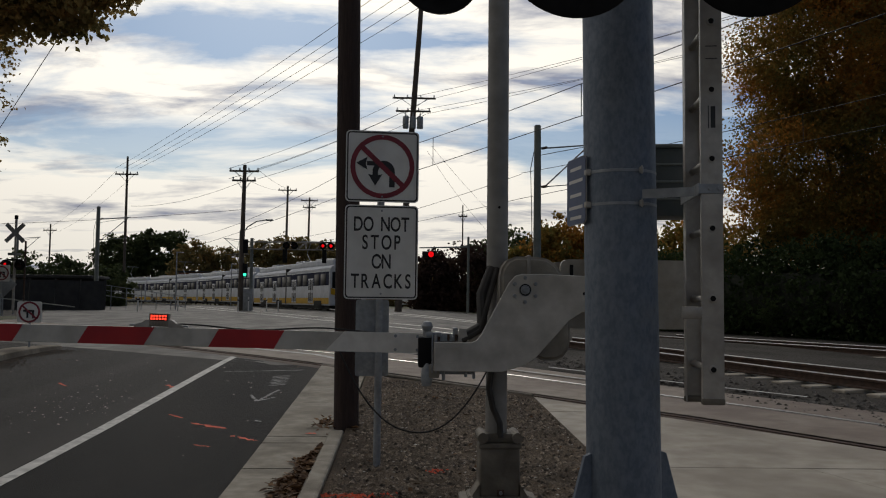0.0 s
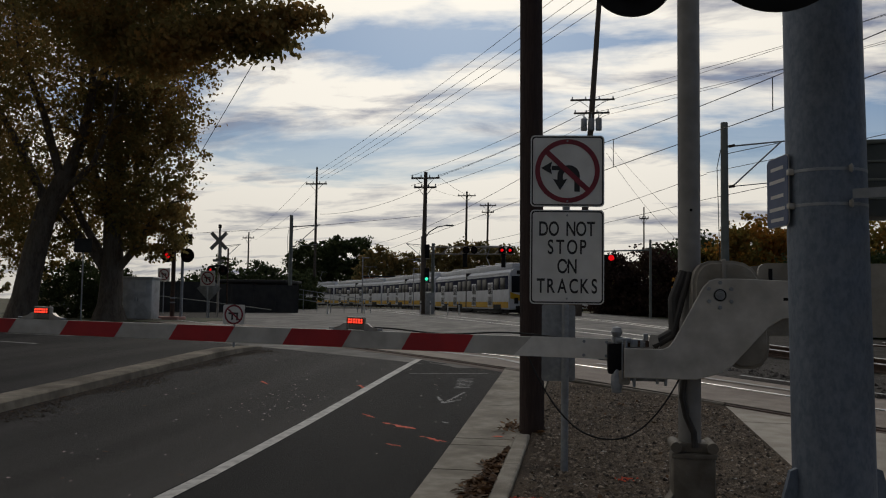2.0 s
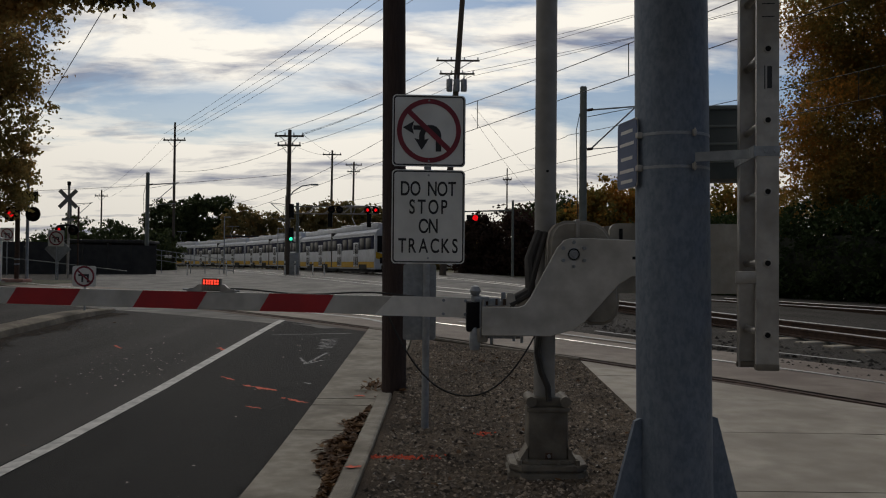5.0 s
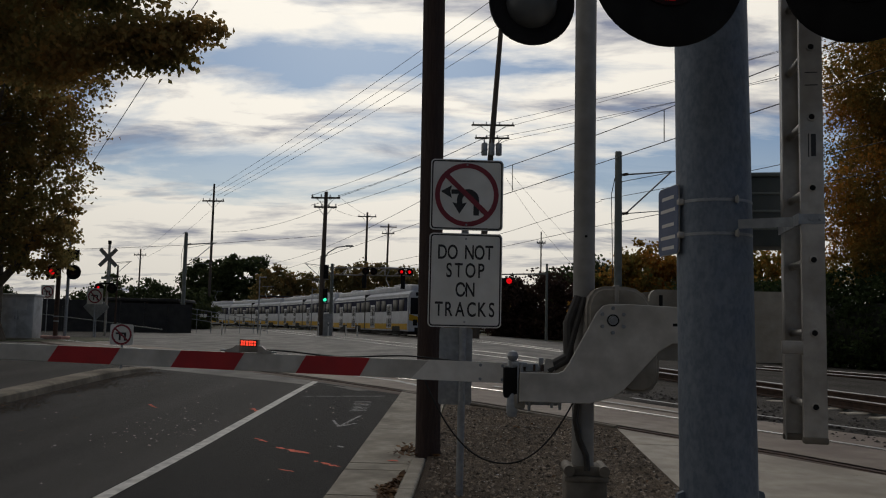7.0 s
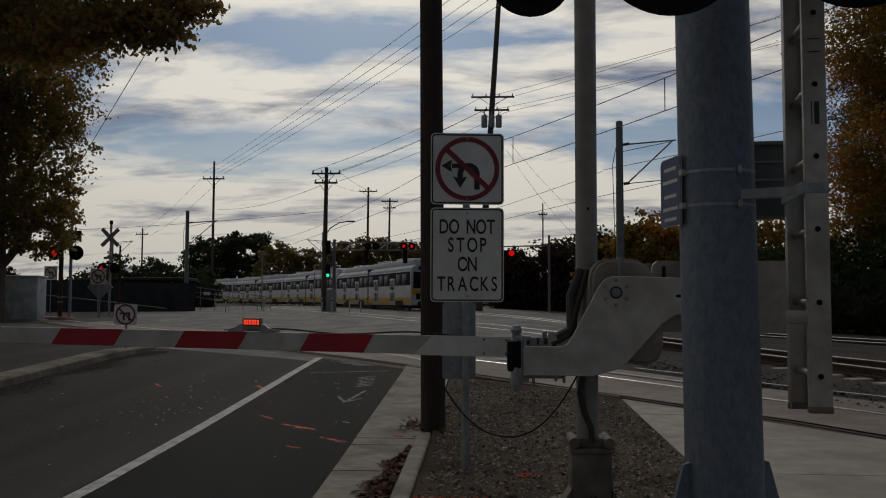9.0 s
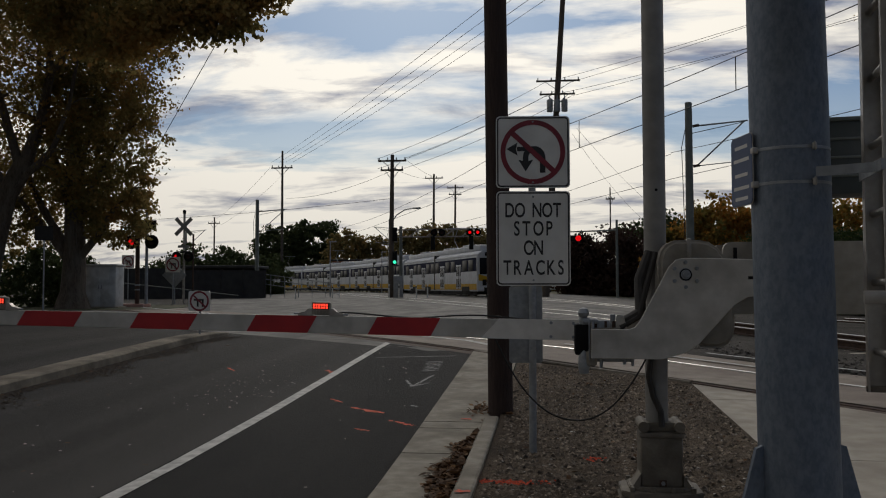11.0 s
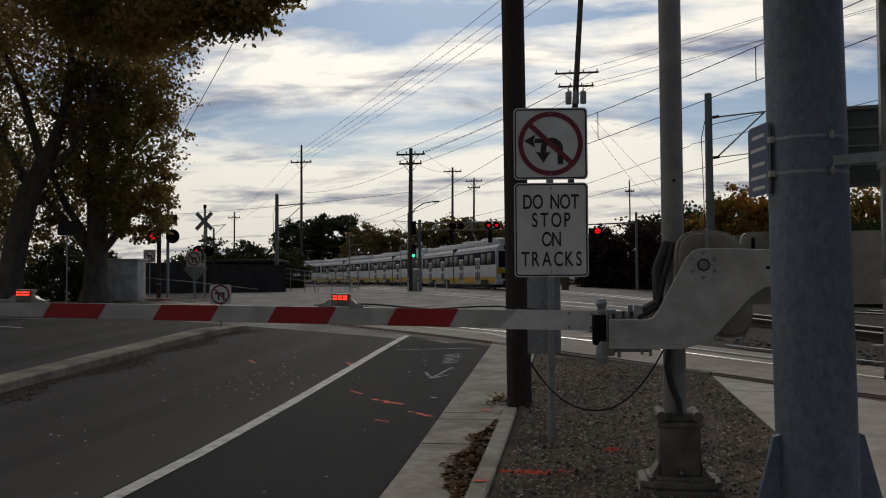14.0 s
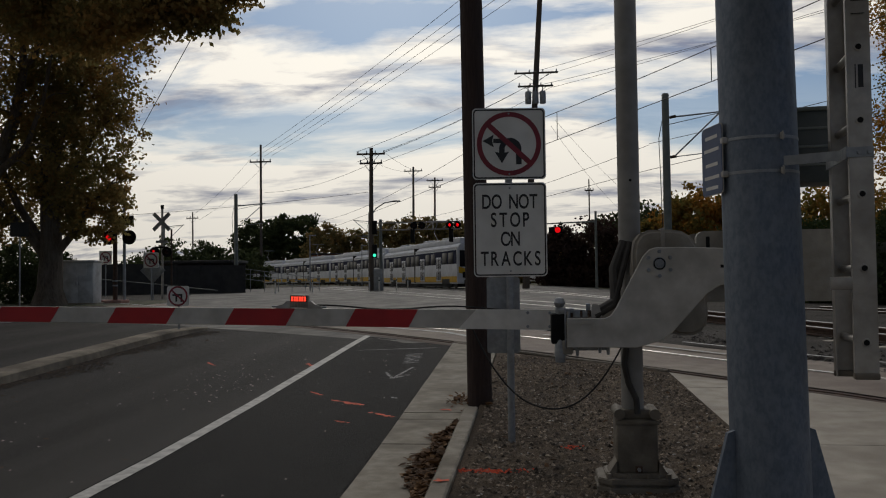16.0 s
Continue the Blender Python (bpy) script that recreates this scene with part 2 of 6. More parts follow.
BLACK = material("black_painted_metal", (0.007, 0.007, 0.008), (0.013, 0.013, 0.014), 10, 0.65, spec=0.15)
RUBBER = material("black_rubber", (0.015, 0.015, 0.015), None, rough=0.7)
SIGNWHITE = material("white_sign_sheeting", (0.70, 0.70, 0.68), (0.63, 0.63, 0.61), 6, 0.45, c3=(0.5, 0.49, 0.46), scale3=3, amount3=0.35)
SIGNBLACK = material("black_sign_ink", (0.015, 0.015, 0.017), None, rough=0.5)
SIGNRED = material("faded_sign_red", (0.23, 0.02, 0.035), (0.17, 0.016, 0.028), 9, 0.5)
SIGNBLUE = material("blue_sign_sheeting", (0.03, 0.06, 0.15), (0.05, 0.085, 0.19), 9, 0.3)
CREOSOTE = material("dark_creosoted_wood", (0.034, 0.020, 0.017), (0.055, 0.034, 0.029), 9, 0.9, bump=0.8, bump_scale=30, stretch=(6, 6, 0.5), c3=(0.02, 0.013, 0.012), scale3=1.2)
OLDWOOD = material("weathered_pole_wood", (0.07, 0.058, 0.048), (0.12, 0.1, 0.085), 9, 0.9, bump=0.5, stretch=(5, 5, 0.4))
BARK = material("tree_bark", (0.075, 0.058, 0.045), (0.13, 0.105, 0.085), 7, 0.95, bump=1.0, bump_scale=16, stretch=(3, 3, 0.8), c3=(0.19, 0.17, 0.14), scale3=1.5, amount3=0.5)
LEAF_SYC = leaf_material("sycamore_leaves", (0.15, 0.155, 0.06), (0.29, 0.21, 0.08), (0.38, 0.21, 0.07), 0.6, 0.55)
LEAF_AUT = leaf_material("autumn_leaves", (0.10, 0.115, 0.035), (0.27, 0.165, 0.04), (0.50, 0.20, 0.035), 0.5, 0.42)
LEAF_OAK = leaf_material("dark_green_leaves", (0.05, 0.065, 0.03), (0.07, 0.09, 0.04), (0.11, 0.12, 0.05), 0.4)
LEAF_MIX = leaf_material("olive_autumn_leaves", (0.13, 0.125, 0.06), (0.22, 0.17, 0.07), (0.34, 0.2, 0.07), 0.5)
LEAF_RED = leaf_material("dark_plum_leaves", (0.04, 0.026, 0.022), (0.06, 0.036, 0.03), (0.09, 0.06, 0.04), 0.3)
LEAF_HEDGE = leaf_material("hedge_leaves", (0.022, 0.036, 0.014), (0.036, 0.056, 0.02), (0.06, 0.08, 0.03), 0.3)
LEAF_DRY = leaf_material("dry_fallen_leaves", (0.045, 0.026, 0.015), (0.11, 0.058, 0.028), (0.26, 0.15, 0.07), 0.1, 9.0)
SILVER = material("train_silver_paint", (0.60, 0.625, 0.67), (0.52, 0.545, 0.59), 3, 0.5, 0.0, c3=(0.40, 0.41, 0.43), scale3=1.2, amount3=0.4, spec=0.3)
YELLOW = material("train_yellow_paint", (0.55, 0.33, 0.02), (0.45, 0.27, 0.018), 3, 0.6, spec=0.2)
NAVY = material("train_navy_paint", (0.010, 0.014, 0.042), None, rough=0.7, spec=0.08)
GLASSDARK = material("dark_tinted_glass", (0.007, 0.008, 0.011), None, rough=0.35, spec=0.12)
BRICK = material("orange_brick_wall", (0.26, 0.095, 0.045), (0.2, 0.075, 0.04), 2, 0.85, bump=0.2, bump_scale=20)
FENCE = material("dark_fence_metal", (0.02, 0.021, 0.023), (0.036, 0.036, 0.036), 2, 0.8)
CABINET = material("pale_grey_cabinet_paint", (0.62, 0.63, 0.63), (0.54, 0.55, 0.55), 4, 0.5, c3=(0.27, 0.27, 0.26), scale3=2, amount3=0.5)
GREENPOLE = material("grey_green_pole_paint", (0.13, 0.15, 0.14), (0.18, 0.2, 0.19), 4, 0.6)
RED_ON = material("lit_red_lens", (0.1, 0.003, 0.003), None, emit=(1.0, 0.006, 0.010), power=0.75, spec=0.1)
RED_LED = material("lit_red_led", (0.3, 0.01, 0.01), None, emit=(1.0, 0.06, 0.03), power=1.6)
RED_OFF = material("unlit_red_lens", (0.035, 0.006, 0.006), None, rough=0.3)
GREEN_ON = material("lit_green_lens", (0.02, 0.3, 0.2), None, emit=(0.05, 1.0, 0.55), power=1.1)
CARWHITE = material("white_car_paint", (0.7, 0.7, 0.7), None, rough=0.25)
CARGREY = material("silver_car_paint", (0.35, 0.36, 0.38), None, rough=0.25, metal=0.4)

BASEPAINT = material("dirty_dark_cast_base", (0.21, 0.185, 0.15), (0.14, 0.125, 0.102), 9, 0.75, 0.1, bump=0.25, bump_scale=40, c3=(0.065, 0.054, 0.04), scale3=4, amount3=0.75)
GRASS = material("dull_green_grass", (0.035, 0.05, 0.018), (0.07, 0.075, 0.03), 3, 0.95, bump=0.8, bump_scale=18, c3=(0.09, 0.075, 0.045), scale3=0.5, amount3=0.7)


# ---- shaping helpers ----
def mesh_of(name, bm, mat):
    me = bpy.data.meshes.new(name)
    bm.normal_update()
    bm.to_mesh(me)
    bm.free()
    me.materials.append(mat)
    return me


def part(name, bm, mat, parent=None, label="", smooth=True):
    me = mesh_of(name, bm, mat)
    if smooth:
        me.shade_smooth()
        me.set_sharp_from_angle(angle=radians(35))
    ob = new(name, me)
    if parent:
        ob.parent = parent
    if label:
        tagged(ob, label)
    return ob


def thing(name, label, category, group="", m=None, kind=""):
    ob = new(name)
    ob.empty_display_size = 0.1
    tagged(ob, label, category, group, kind)
    if m is not None:
        ob.matrix_basis = m
    return ob


def box(bm, c, s, m=None, bevel=0.0):
    r = bmesh.ops.create_cube(bm, size=1.0, matrix=(m or Matrix.Identity(4)) @ Matrix.Translation(c) @ Matrix.Diagonal((*s, 1)))
    if bevel:
        es = list({e for v in r["verts"] for e in v.link_edges})
        bmesh.ops.bevel(bm, geom=es, offset=bevel, segments=2, affect="EDGES", profile=0.5)
    return bm


def B(c, s, bevel=0.0):
    return box(bmesh.new(), c, s, None, bevel)


def rod(bm, p0, p1, r0, r1=None, n=12, caps=True):
    p0, p1 = Vector(p0), Vector(p1)
    r1 = r0 if r1 is None else r1
    q = (p1 - p0).to_track_quat("Z", "Y")
    rings = []
    for p, r in ((p0, r0), (p1, r1)):
        rings.append([bm.verts.new(p + q @ Vector((r * math.cos(2 * math.pi * i / n), r * math.sin(2 * math.pi * i / n), 0))) for i in range(n)])
    for i in range(n):
        bm.faces.new((rings[0][i], rings[0][(i + 1) % n], rings[1][(i + 1) % n], rings[1][i]))
    if caps:
        bm.faces.new(rings[0][::-1])
        bm.faces.new(rings[1])
    return bm


def R_(p0, p1, r0, r1=None, n=12):
    return rod(bmesh.new(), p0, p1, r0, r1, n)


def tube(bm, pts, r, n=8, r_end=None):
    pts = [Vector(p) for p in pts]
    rings = []
    for i, p in enumerate(pts):
        d = (pts[min(i + 1, len(pts) - 1)] - pts[max(i - 1, 0)]).normalized()
        q = d.to_track_quat("Z", "Y")
        rr = r if r_end is None else r + (r_end - r) * i / (len(pts) - 1)
        rings.append([bm.verts.new(p + q @ Vector((rr * math.cos(2 * math.pi * k / n), rr * math.sin(2 * math.pi * k / n), 0))) for k in range(n)])
    for a, b in zip(rings, rings[1:]):
        best = min(range(n), key=lambda s: sum((a[k].co - b[(k + s) % n].co).length for k in range(0, n, 2)))
        for k in range(n):
            bm.faces.new((a[k], a[(k + 1) % n], b[(k + 1 + best) % n], b[(k + best) % n]))
    bm.faces.new(rings[0][::-1])
    bm.faces.new(rings[-1])
    return bm


def lathe(bm, prof, m=None, n=28):
    """Turns (radius, height) pairs round z, then moves them by m."""
    m = m or Matrix.Identity(4)
    rings = [[bm.verts.new(m @ Vector((r * math.cos(2 * math.pi * i / n), r * math.sin(2 * math.pi * i / n), z))) for i in range(n)] for r, z in prof]
    for a, b in zip(rings, rings[1:]):
        for i in range(n):
            bm.faces.new((a[i], a[(i + 1) % n], b[(i + 1) % n], b[i]))
    if prof[0][0] > 0:
        bm.faces.new(rings[0][::-1])
    if prof[-1][0] > 0:
        bm.faces.new(rings[-1])
    bmesh.ops.remove_doubles(bm, verts=bm.verts, dist=1e-5)
    return bm


def plate(bm, outline, y0, y1, m=None):
    """An upright plate: an outline of (x, z) points, thick from y0 to y1."""
    m = m or Matrix.Identity(4)
    a = [bm.verts.new(m @ Vector((x, y0, z))) for x, z in outline]
    b = [bm.verts.new(m @ Vector((x, y1, z))) for x, z in outline]
    n = len(a)
    bm.faces.new(a)
    bm.faces.new(b[::-1])
    for i in range(n):
        bm.faces.new((a[i], b[i], b[(i + 1) % n], a[(i + 1) % n]))
    bmesh.ops.recalc_face_normals(bm, faces=bm.faces)
    return bm


def rounded(w, h, r, n=5, cx=0.0, cz=0.0):
    pts = []
    for sx, sz, a0 in ((1, 1, 0), (-1, 1, 90), (-1, -1, 180), (1, -1, 270)):
        for i in range(n + 1):
            a = radians(a0 + 90 * i / n)
            pts.append((cx + sx * (w / 2 - r) + r * math.cos(a), cz + sz * (h / 2 - r) + r * math.sin(a)))
    return pts


def arc(cx, cz, r, a0, a1, n):
    return [(cx + r * math.cos(radians(a0 + (a1 - a0) * i / n)), cz + r * math.sin(radians(a0 + (a1 - a0) * i / n))) for i in range(n + 1)]


def letter_mesh(ch, size, weight, squeeze, mat):
    cu = bpy.data.curves.new("letter", "FONT")
    cu.body, cu.size, cu.extrude, cu.offset = ch, size, 0.0006, weight
    tmp = bpy.data.objects.new("letter", cu)
    me = bpy.data.meshes.new_from_object(tmp)
    bpy.data.objects.remove(tmp)
    bpy.data.curves.remove(cu)
    me.materials.clear()
    me.materials.append(mat)
    x0, x1 = min(v.co.x for v in me.vertices), max(v.co.x for v in me.vertices)
    for v in me.vertices:
        v.co.x = (v.co.x - x0) * squeeze
    return me, (x1 - x0) * squeeze


def lettering(words, size, mat, parent, y, z, width, weight=0.0, squeeze=0.86):
    """Upright letters that face -y, each one an object, spread over a width about x = 0."""
    made = [(None, size * 0.30) if c == " " else letter_mesh(c, size, weight, squeeze, mat) for c in words]
    gap = (width - sum(w for _, w in made)) / max(1, len(made) - 1)
    x = -width / 2
    for me, w in made:
        if me:
            ob = new("letter", me)
            ob.parent = parent
            ob.matrix_basis = pose(x, y, z - size * 0.35, 90, 0, 0)
        x += w + gap


def smoothstep(a, b, v):
    t = min(1.0, max(0.0, (v - a) / (b - a)))
    return t * t * (3 - 2 * t)


def ground_z(x, y):
    """The road climbs to the crossing; the ground towards the tracks stays lower."""
    u = y - 6
    ramp = 0.0175 * (u + math.sqrt(u * u + 1))
    top, k = 0.42 + 0.006 * max(0, y - 18), 0.12
    z = ramp if ramp < top - k else top - k * math.exp(-(ramp - top + k) / k)
    z = min(z, 0.8)
    side = 0.75 * smoothstep(0, 9, x)
    return z * (1 - side * (1 - smoothstep(60, 90, y)))


def sheet(name, corners, lift, mat, nu=24, nv=24, parent=None, skirt=0.0):
    """A patch of the ground between four plan corners, laid lift above the ground's shape."""
    bm = bmesh.new()
    a, b, c, d = [Vector(p) for p in corners]
    grid = []
    for j in range(nv + 1):
        row = []
        for i in range(nu + 1):
            p = a.lerp(b, i / nu).lerp(d.lerp(c, i / nu), j / nv)
            row.append(bm.verts.new((p.x, p.y, ground_z(p.x, p.y) + lift)))
        grid.append(row)
    for j in range(nv):
        for i in range(nu):
            bm.faces.new((grid[j][i], grid[j][i + 1], grid[j + 1][i + 1], grid[j + 1][i]))
    if skirt:
        r = bmesh.ops.extrude_edge_only(bm, edges=[e for e in bm.edges if e.is_boundary])
        for v in r["geom"]:
            if isinstance(v, bmesh.types.BMVert):
                v.co.z -= skirt
    bmesh.ops.recalc_face_normals(bm, faces=bm.faces)
    return part(name, bm, mat, parent)


def leaves(name, blobs, count, size, mat, parent, seed, hollow=0.55, droop=0.3, per=40, tight=0.36):
    """Many small bent leaves in uneven clumps inside ellipsoids (centre, radii, weight)."""
    rng = np.random.default_rng(seed)
    w = np.array([b[2] for b in blobs], float)
    pick = rng.choice(len(blobs), count, p=w / w.sum())
    cen, rad = np.array([b[0] for b in blobs], float), np.array([b[1] for b in blobs], float)
    nc = max(150, count // per)
    cp = rng.choice(len(blobs), nc, p=w / w.sum())
    d = rng.normal(size=(nc, 3))
    d /= np.linalg.norm(d, axis=1)[:, None]
    clump = cen[cp] + d * (hollow + (1 - hollow) * rng.random((nc, 1)) ** 0.6) * rad[cp] * rng.uniform(0.8, 1.12, (nc, 1))
    who = rng.integers(0, nc, count)
    spread = np.minimum(np.mean(rad[cp][who], axis=1, keepdims=True) * tight, 1.2) * rng.uniform(0.4, 1.3, (nc, 1))[who]
    ball = rng.normal(size=(count, 3))
    ball *= rng.random((count, 1)) ** 0.75 / np.linalg.norm(ball, axis=1)[:, None]
    p = clump[who] + ball * spread * np.array([1, 1, 0.7])
    a = rng.normal(size=(count, 3))
    a[:, 2] -= droop
    a /= np.linalg.norm(a, axis=1)[:, None]
    b = np.cross(a, rng.normal(size=(count, 3)))
    b /= np.linalg.norm(b, axis=1)[:, None]
    n = np.cross(a, b)
    s = size * rng.uniform(0.6, 1.3, (count, 1))
    quad = np.stack([p - a * s * 0.55, p + b * s * 0.4 + n * s * 0.12, p + a * s * 0.55, p - b * s * 0.4 + n * s * 0.12], axis=1).reshape(-1, 3)
    me = bpy.data.meshes.new(name)
    faces = np.arange(count * 4).reshape(-1, 4)
    me.from_pydata(quad.tolist(), [], faces.tolist())
    me.materials.append(mat)
    ob = new(name, me)
    ob.parent = parent
    return ob


def limb_tree(tree_ob, base, tips, r, rng, fork=0.35):
    """Limbs that leave the trunk and bend out to the tips, each with its twigs."""
    base = Vector(base)
    for tip in tips:
        bm = bmesh.new()
        tip = Vector(tip)
        start = Vector((base.x, base.y, base.z + (tip.z - base.z) * fork * rng.uniform(0.6, 1.0)))
        k = (tip - start).length
        mid = start.lerp(tip, 0.5) + Vector((rng.uniform(-.12, .12), rng.uniform(-.12, .12), rng.uniform(-.02, .2))) * k
        pts = []
        for i in range(9):
            t = i / 8
            wob = Vector((rng.uniform(-1, 1), rng.uniform(-1, 1), rng.uniform(-1, 1))) * k * .015 * (i > 0)
            pts.append((1 - t) ** 2 * start + 2 * t * (1 - t) * mid + t * t * tip + wob)
        tube(bm, pts, r * 0.36, 7, r * 0.04)
        for _ in range(5):
            q = rng.randint(2, 7)
            e = pts[q] + Vector((rng.uniform(-1, 1), rng.uniform(-1, 1), rng.uniform(-.2, .7))) * min(k * 0.12, 0.9)
            tube(bm, [pts[q], pts[q].lerp(e, 0.5) + Vector((0, 0, rng.uniform(0, .12))), e], r * 0.11, 5, r * 0.02)
        part("branch", bm, BARK, tree_ob)


def trunk_mesh(base, top, r0, r1, rng, n=12):
    bm = bmesh.new()
    base, top = Vector(base), Vector(top)
    pts = [base - Vector((0, 0, 0.15))] + [base.lerp(top, t) + Vector((rng.uniform(-1, 1), rng.uniform(-1, 1), 0)) * r0 * 0.15 for t in (0.08, 0.25, 0.5, 0.75, 1)]
    tube(bm, pts, r0, n, r1)
    for v in bm.verts:
        h = v.co.z - base.z
        if h < 0.8:
            k = 1 + 0.45 * (1 - max(0, h) / 0.8) ** 2
            v.co.x, v.co.y = base.x + (v.co.x - base.x) * k, base.y + (v.co.y - base.y) * k
    return bm


# ---- ground ----
def graded(lo, hi, fine_lo, fine_hi, step, n):
    v = [fine_lo + step * i for i in range(int((fine_hi - fine_lo) / step) + 1)]
    return [fine_lo - (fine_lo - lo) * (i / n) ** 2.5 for i in range(n, 0, -1)] + v + [v[-1] + (hi - v[-1]) * (i / n) ** 2.5 for i in range(1, n + 1)]


bm = bmesh.new()
gx, gy = graded(-900, 900, -40, 40, 1.6, 14), graded(-500, 2500, -12, 100, 1.6, 14)
gv = [[bm.verts.new((x, y, ground_z(x, y) - 0.02)) for x in gx] for y in gy]
for j in range(len(gy) - 1):
    for i in range(len(gx) - 1):
        bm.faces.new((gv[j][i], gv[j][i + 1], gv[j + 1][i + 1], gv[j + 1][i]))
tagged(part("ground", bm, DIRT), "dry grass and dirt ground round the crossing", "ground", kind="structure")

road = tagged(sheet("road", [(-1.2, -40), (-6.95, -40), (-6.95, 19.5), (-1.2, 19.5)], 0.002, ASPHALT, 12, 70), "worn grey asphalt road with patches and painted sheen streaks", "road", kind="structure")
tagged(sheet("road", [(-1.2, -40), (-2.86, -40), (-3.05, 17.0), (-1.25, 16.4)], 0.006, ASPHALT_NEW, 8, 60), "dark newer asphalt strip beside the gutter", "road", kind="structure")
tagged(sheet("road", [(-7.35, -40), (-26, -40), (-26, 24), (-7.35, 22)], 0.002, ASPHALT, 20, 60), "grey asphalt of the opposite lanes", "road", kind="structure")
tagged(sheet("road", [(-6.95, 17.2), (-7.8, 17.2), (-7.8, 22), (-6.95, 19.5)], 0.003, ASPHALT, 2, 6), "grey asphalt past the end of the median", "road", kind="structure")
tagged(sheet("crossing", [(-0.9, 13.9), (-34, 48), (-20, 95), (16, 62)], 0.010, CROSSING, 40, 40), "pale concrete and asphalt of the rail crossing", "road", kind="structure")
tagged(sheet("crossing", [(-0.9, 13.9), (-0.9, 19), (-16, 36), (-26, 33)], 0.006, CROSSING, 20, 20), "pale worn crossing surface before the rails", "road", kind="structure")

tagged(sheet("verge", [(-30, 29.5), (-15.2, 33.0), (-16.2, 39.5), (-30, 41)], 0.03, GRASS, 20, 12, None, 0.1), "dull green grass verge round the far signal", "grass", kind="structure")
tagged(sheet("ballast", [(-30, 40.6), (-16.4, 39.6), (-27.5, 70), (-60, 96)], 0.022, BALLAST, 16, 24), "dark ballast of the tracks leaving the crossing", "ballast", kind="structure")
# gutter slabs and kerb stones
gutter = thing("gutter", "pale concrete gutter slabs with open joints", "gutter", kind="structure")


def gutter_x(y):
    return -1.22 - 0.013 * (y - 5.6)


ys = [-6, -4.5, -3, -1.5, 0, 1.5, 3.0, 4.6, 7.05, 8.1, 8.42, 10.6, 13.2, 15.4]
for a, b in zip(ys, ys[1:]):
    w0 = -0.66 if b < 8.3 else -0.56
    o = sheet("slab", [(gutter_x(a), a + 0.011), (w0, a + 0.011), (w0, b - 0.011), (gutter_x(b), b - 0.011)], 0.020 + random.uniform(-0.002, 0.002), GUTTER, 2, 6, gutter, 0.05)
kerb = thing("kerb", "pale concrete kerb with rounded edge beside gravel", "kerb", kind="structure")
for a, b in zip(ys, ys[1:]):
    if b > 8.2:
        break
    b = 8.38 if b > 8 else b
    bm = bmesh.new()
    prof = [(-0.675, -0.05), (-0.67, 0.065), (-0.652, 0.083), (-0.545, 0.09), (-0.53, 0.08), (-0.53, -0.05)]
    n = 5
    rings = []
    for i in range(n + 1):
        y = a + 0.004 + (b - a - 0.008) * i / n
        rings.append([bm.verts.new((x, y, ground_z(x, y) + z)) for x, z in prof])
    for r0, r1 in zip(rings, rings[1:]):
        for i in range(len(prof) - 1):
            bm.faces.new((r0[i], r0[i + 1], r1[i + 1], r1[i]))
    bm.faces.new(rings[0][::-1])
    bm.faces.new(rings[-1])
    bmesh.ops.recalc_face_normals(bm, faces=bm.faces)
    part("kerb_stone", bm, GUTTER, kerb)
tagged(sheet("pavement", [(-1.24, 15.3), (-0.56, 15.3), (-0.3, 13.0), (-0.9, 17.0)], 0.024, GUTTER, 4, 4), "small concrete apron at the end of the gutter", "pavement", kind="structure")

# gravel island


def bed_z(x, y):
    """The lumpy surface of the gravel bed."""
    n = noise.noise((x * 1.7, y * 1.7, 0)) * 0.022 + noise.noise((x * 6, y * 6, 3)) * 0.011 + noise.noise((x * 19, y * 19, 7)) * 0.006
    return ground_z(x, y) + 0.045 + n * smoothstep(-0.53, -0.40, x) * smoothstep(1.69, 1.55, x)


bm = bmesh.new()
rows = []
NX, NY = 64, 330
for j in range(NY + 1):
    y = -2 + 15.2 * (j / NY)
    far_y = lambda x: 13.2 - (x + 0.53) * 0.96
    row = []
    for i in range(NX + 1):
        x = -0.53 + 2.21 * i / NX
        yy = min(y, far_y(x))
        row.append(bm.verts.new((x, yy, bed_z(x, yy))))
    rows.append(row)
for r0, r1 in zip(rows, rows[1:]):
    for i in range(NX):
        if max(r1[i].co.y - r0[i].co.y, r1[i + 1].co.y - r0[i + 1].co.y) > 1e-6:
            bm.faces.new((r0[i], r0[i + 1], r1[i + 1], r1[i]))
bmesh.ops.delete(bm, geom=[v for v in bm.verts if not v.link_faces], context="VERTS")
tagged(part("gravel_bed", bm, GRAVEL_BED), "brown gravel and dirt between kerb and pavement", "gravel", kind="structure")
bm = bmesh.new()
tube(bm, [(-0.25, 13.05, ground_z(-0.25, 13.05) + 0.06), (0.7, 12.1, ground_z(.7, 12.1) + 0.05), (1.68, 11.12, ground_z(1.68, 11.12) + 0.05)], 0.026, 8)
tagged(part("edging", bm, BASEPAINT), "dull grey-brown edging along the far side of the gravel", "edging", kind="structure")

# concrete pavement beside the mast
pave = thing("pavement", "pale brown concrete pavement with joints", "pavement", kind="structure")


def tr1_x(y):
    return 4.54 + (8.04 - y) * (0.868 if y > 8.04 else 0.66)


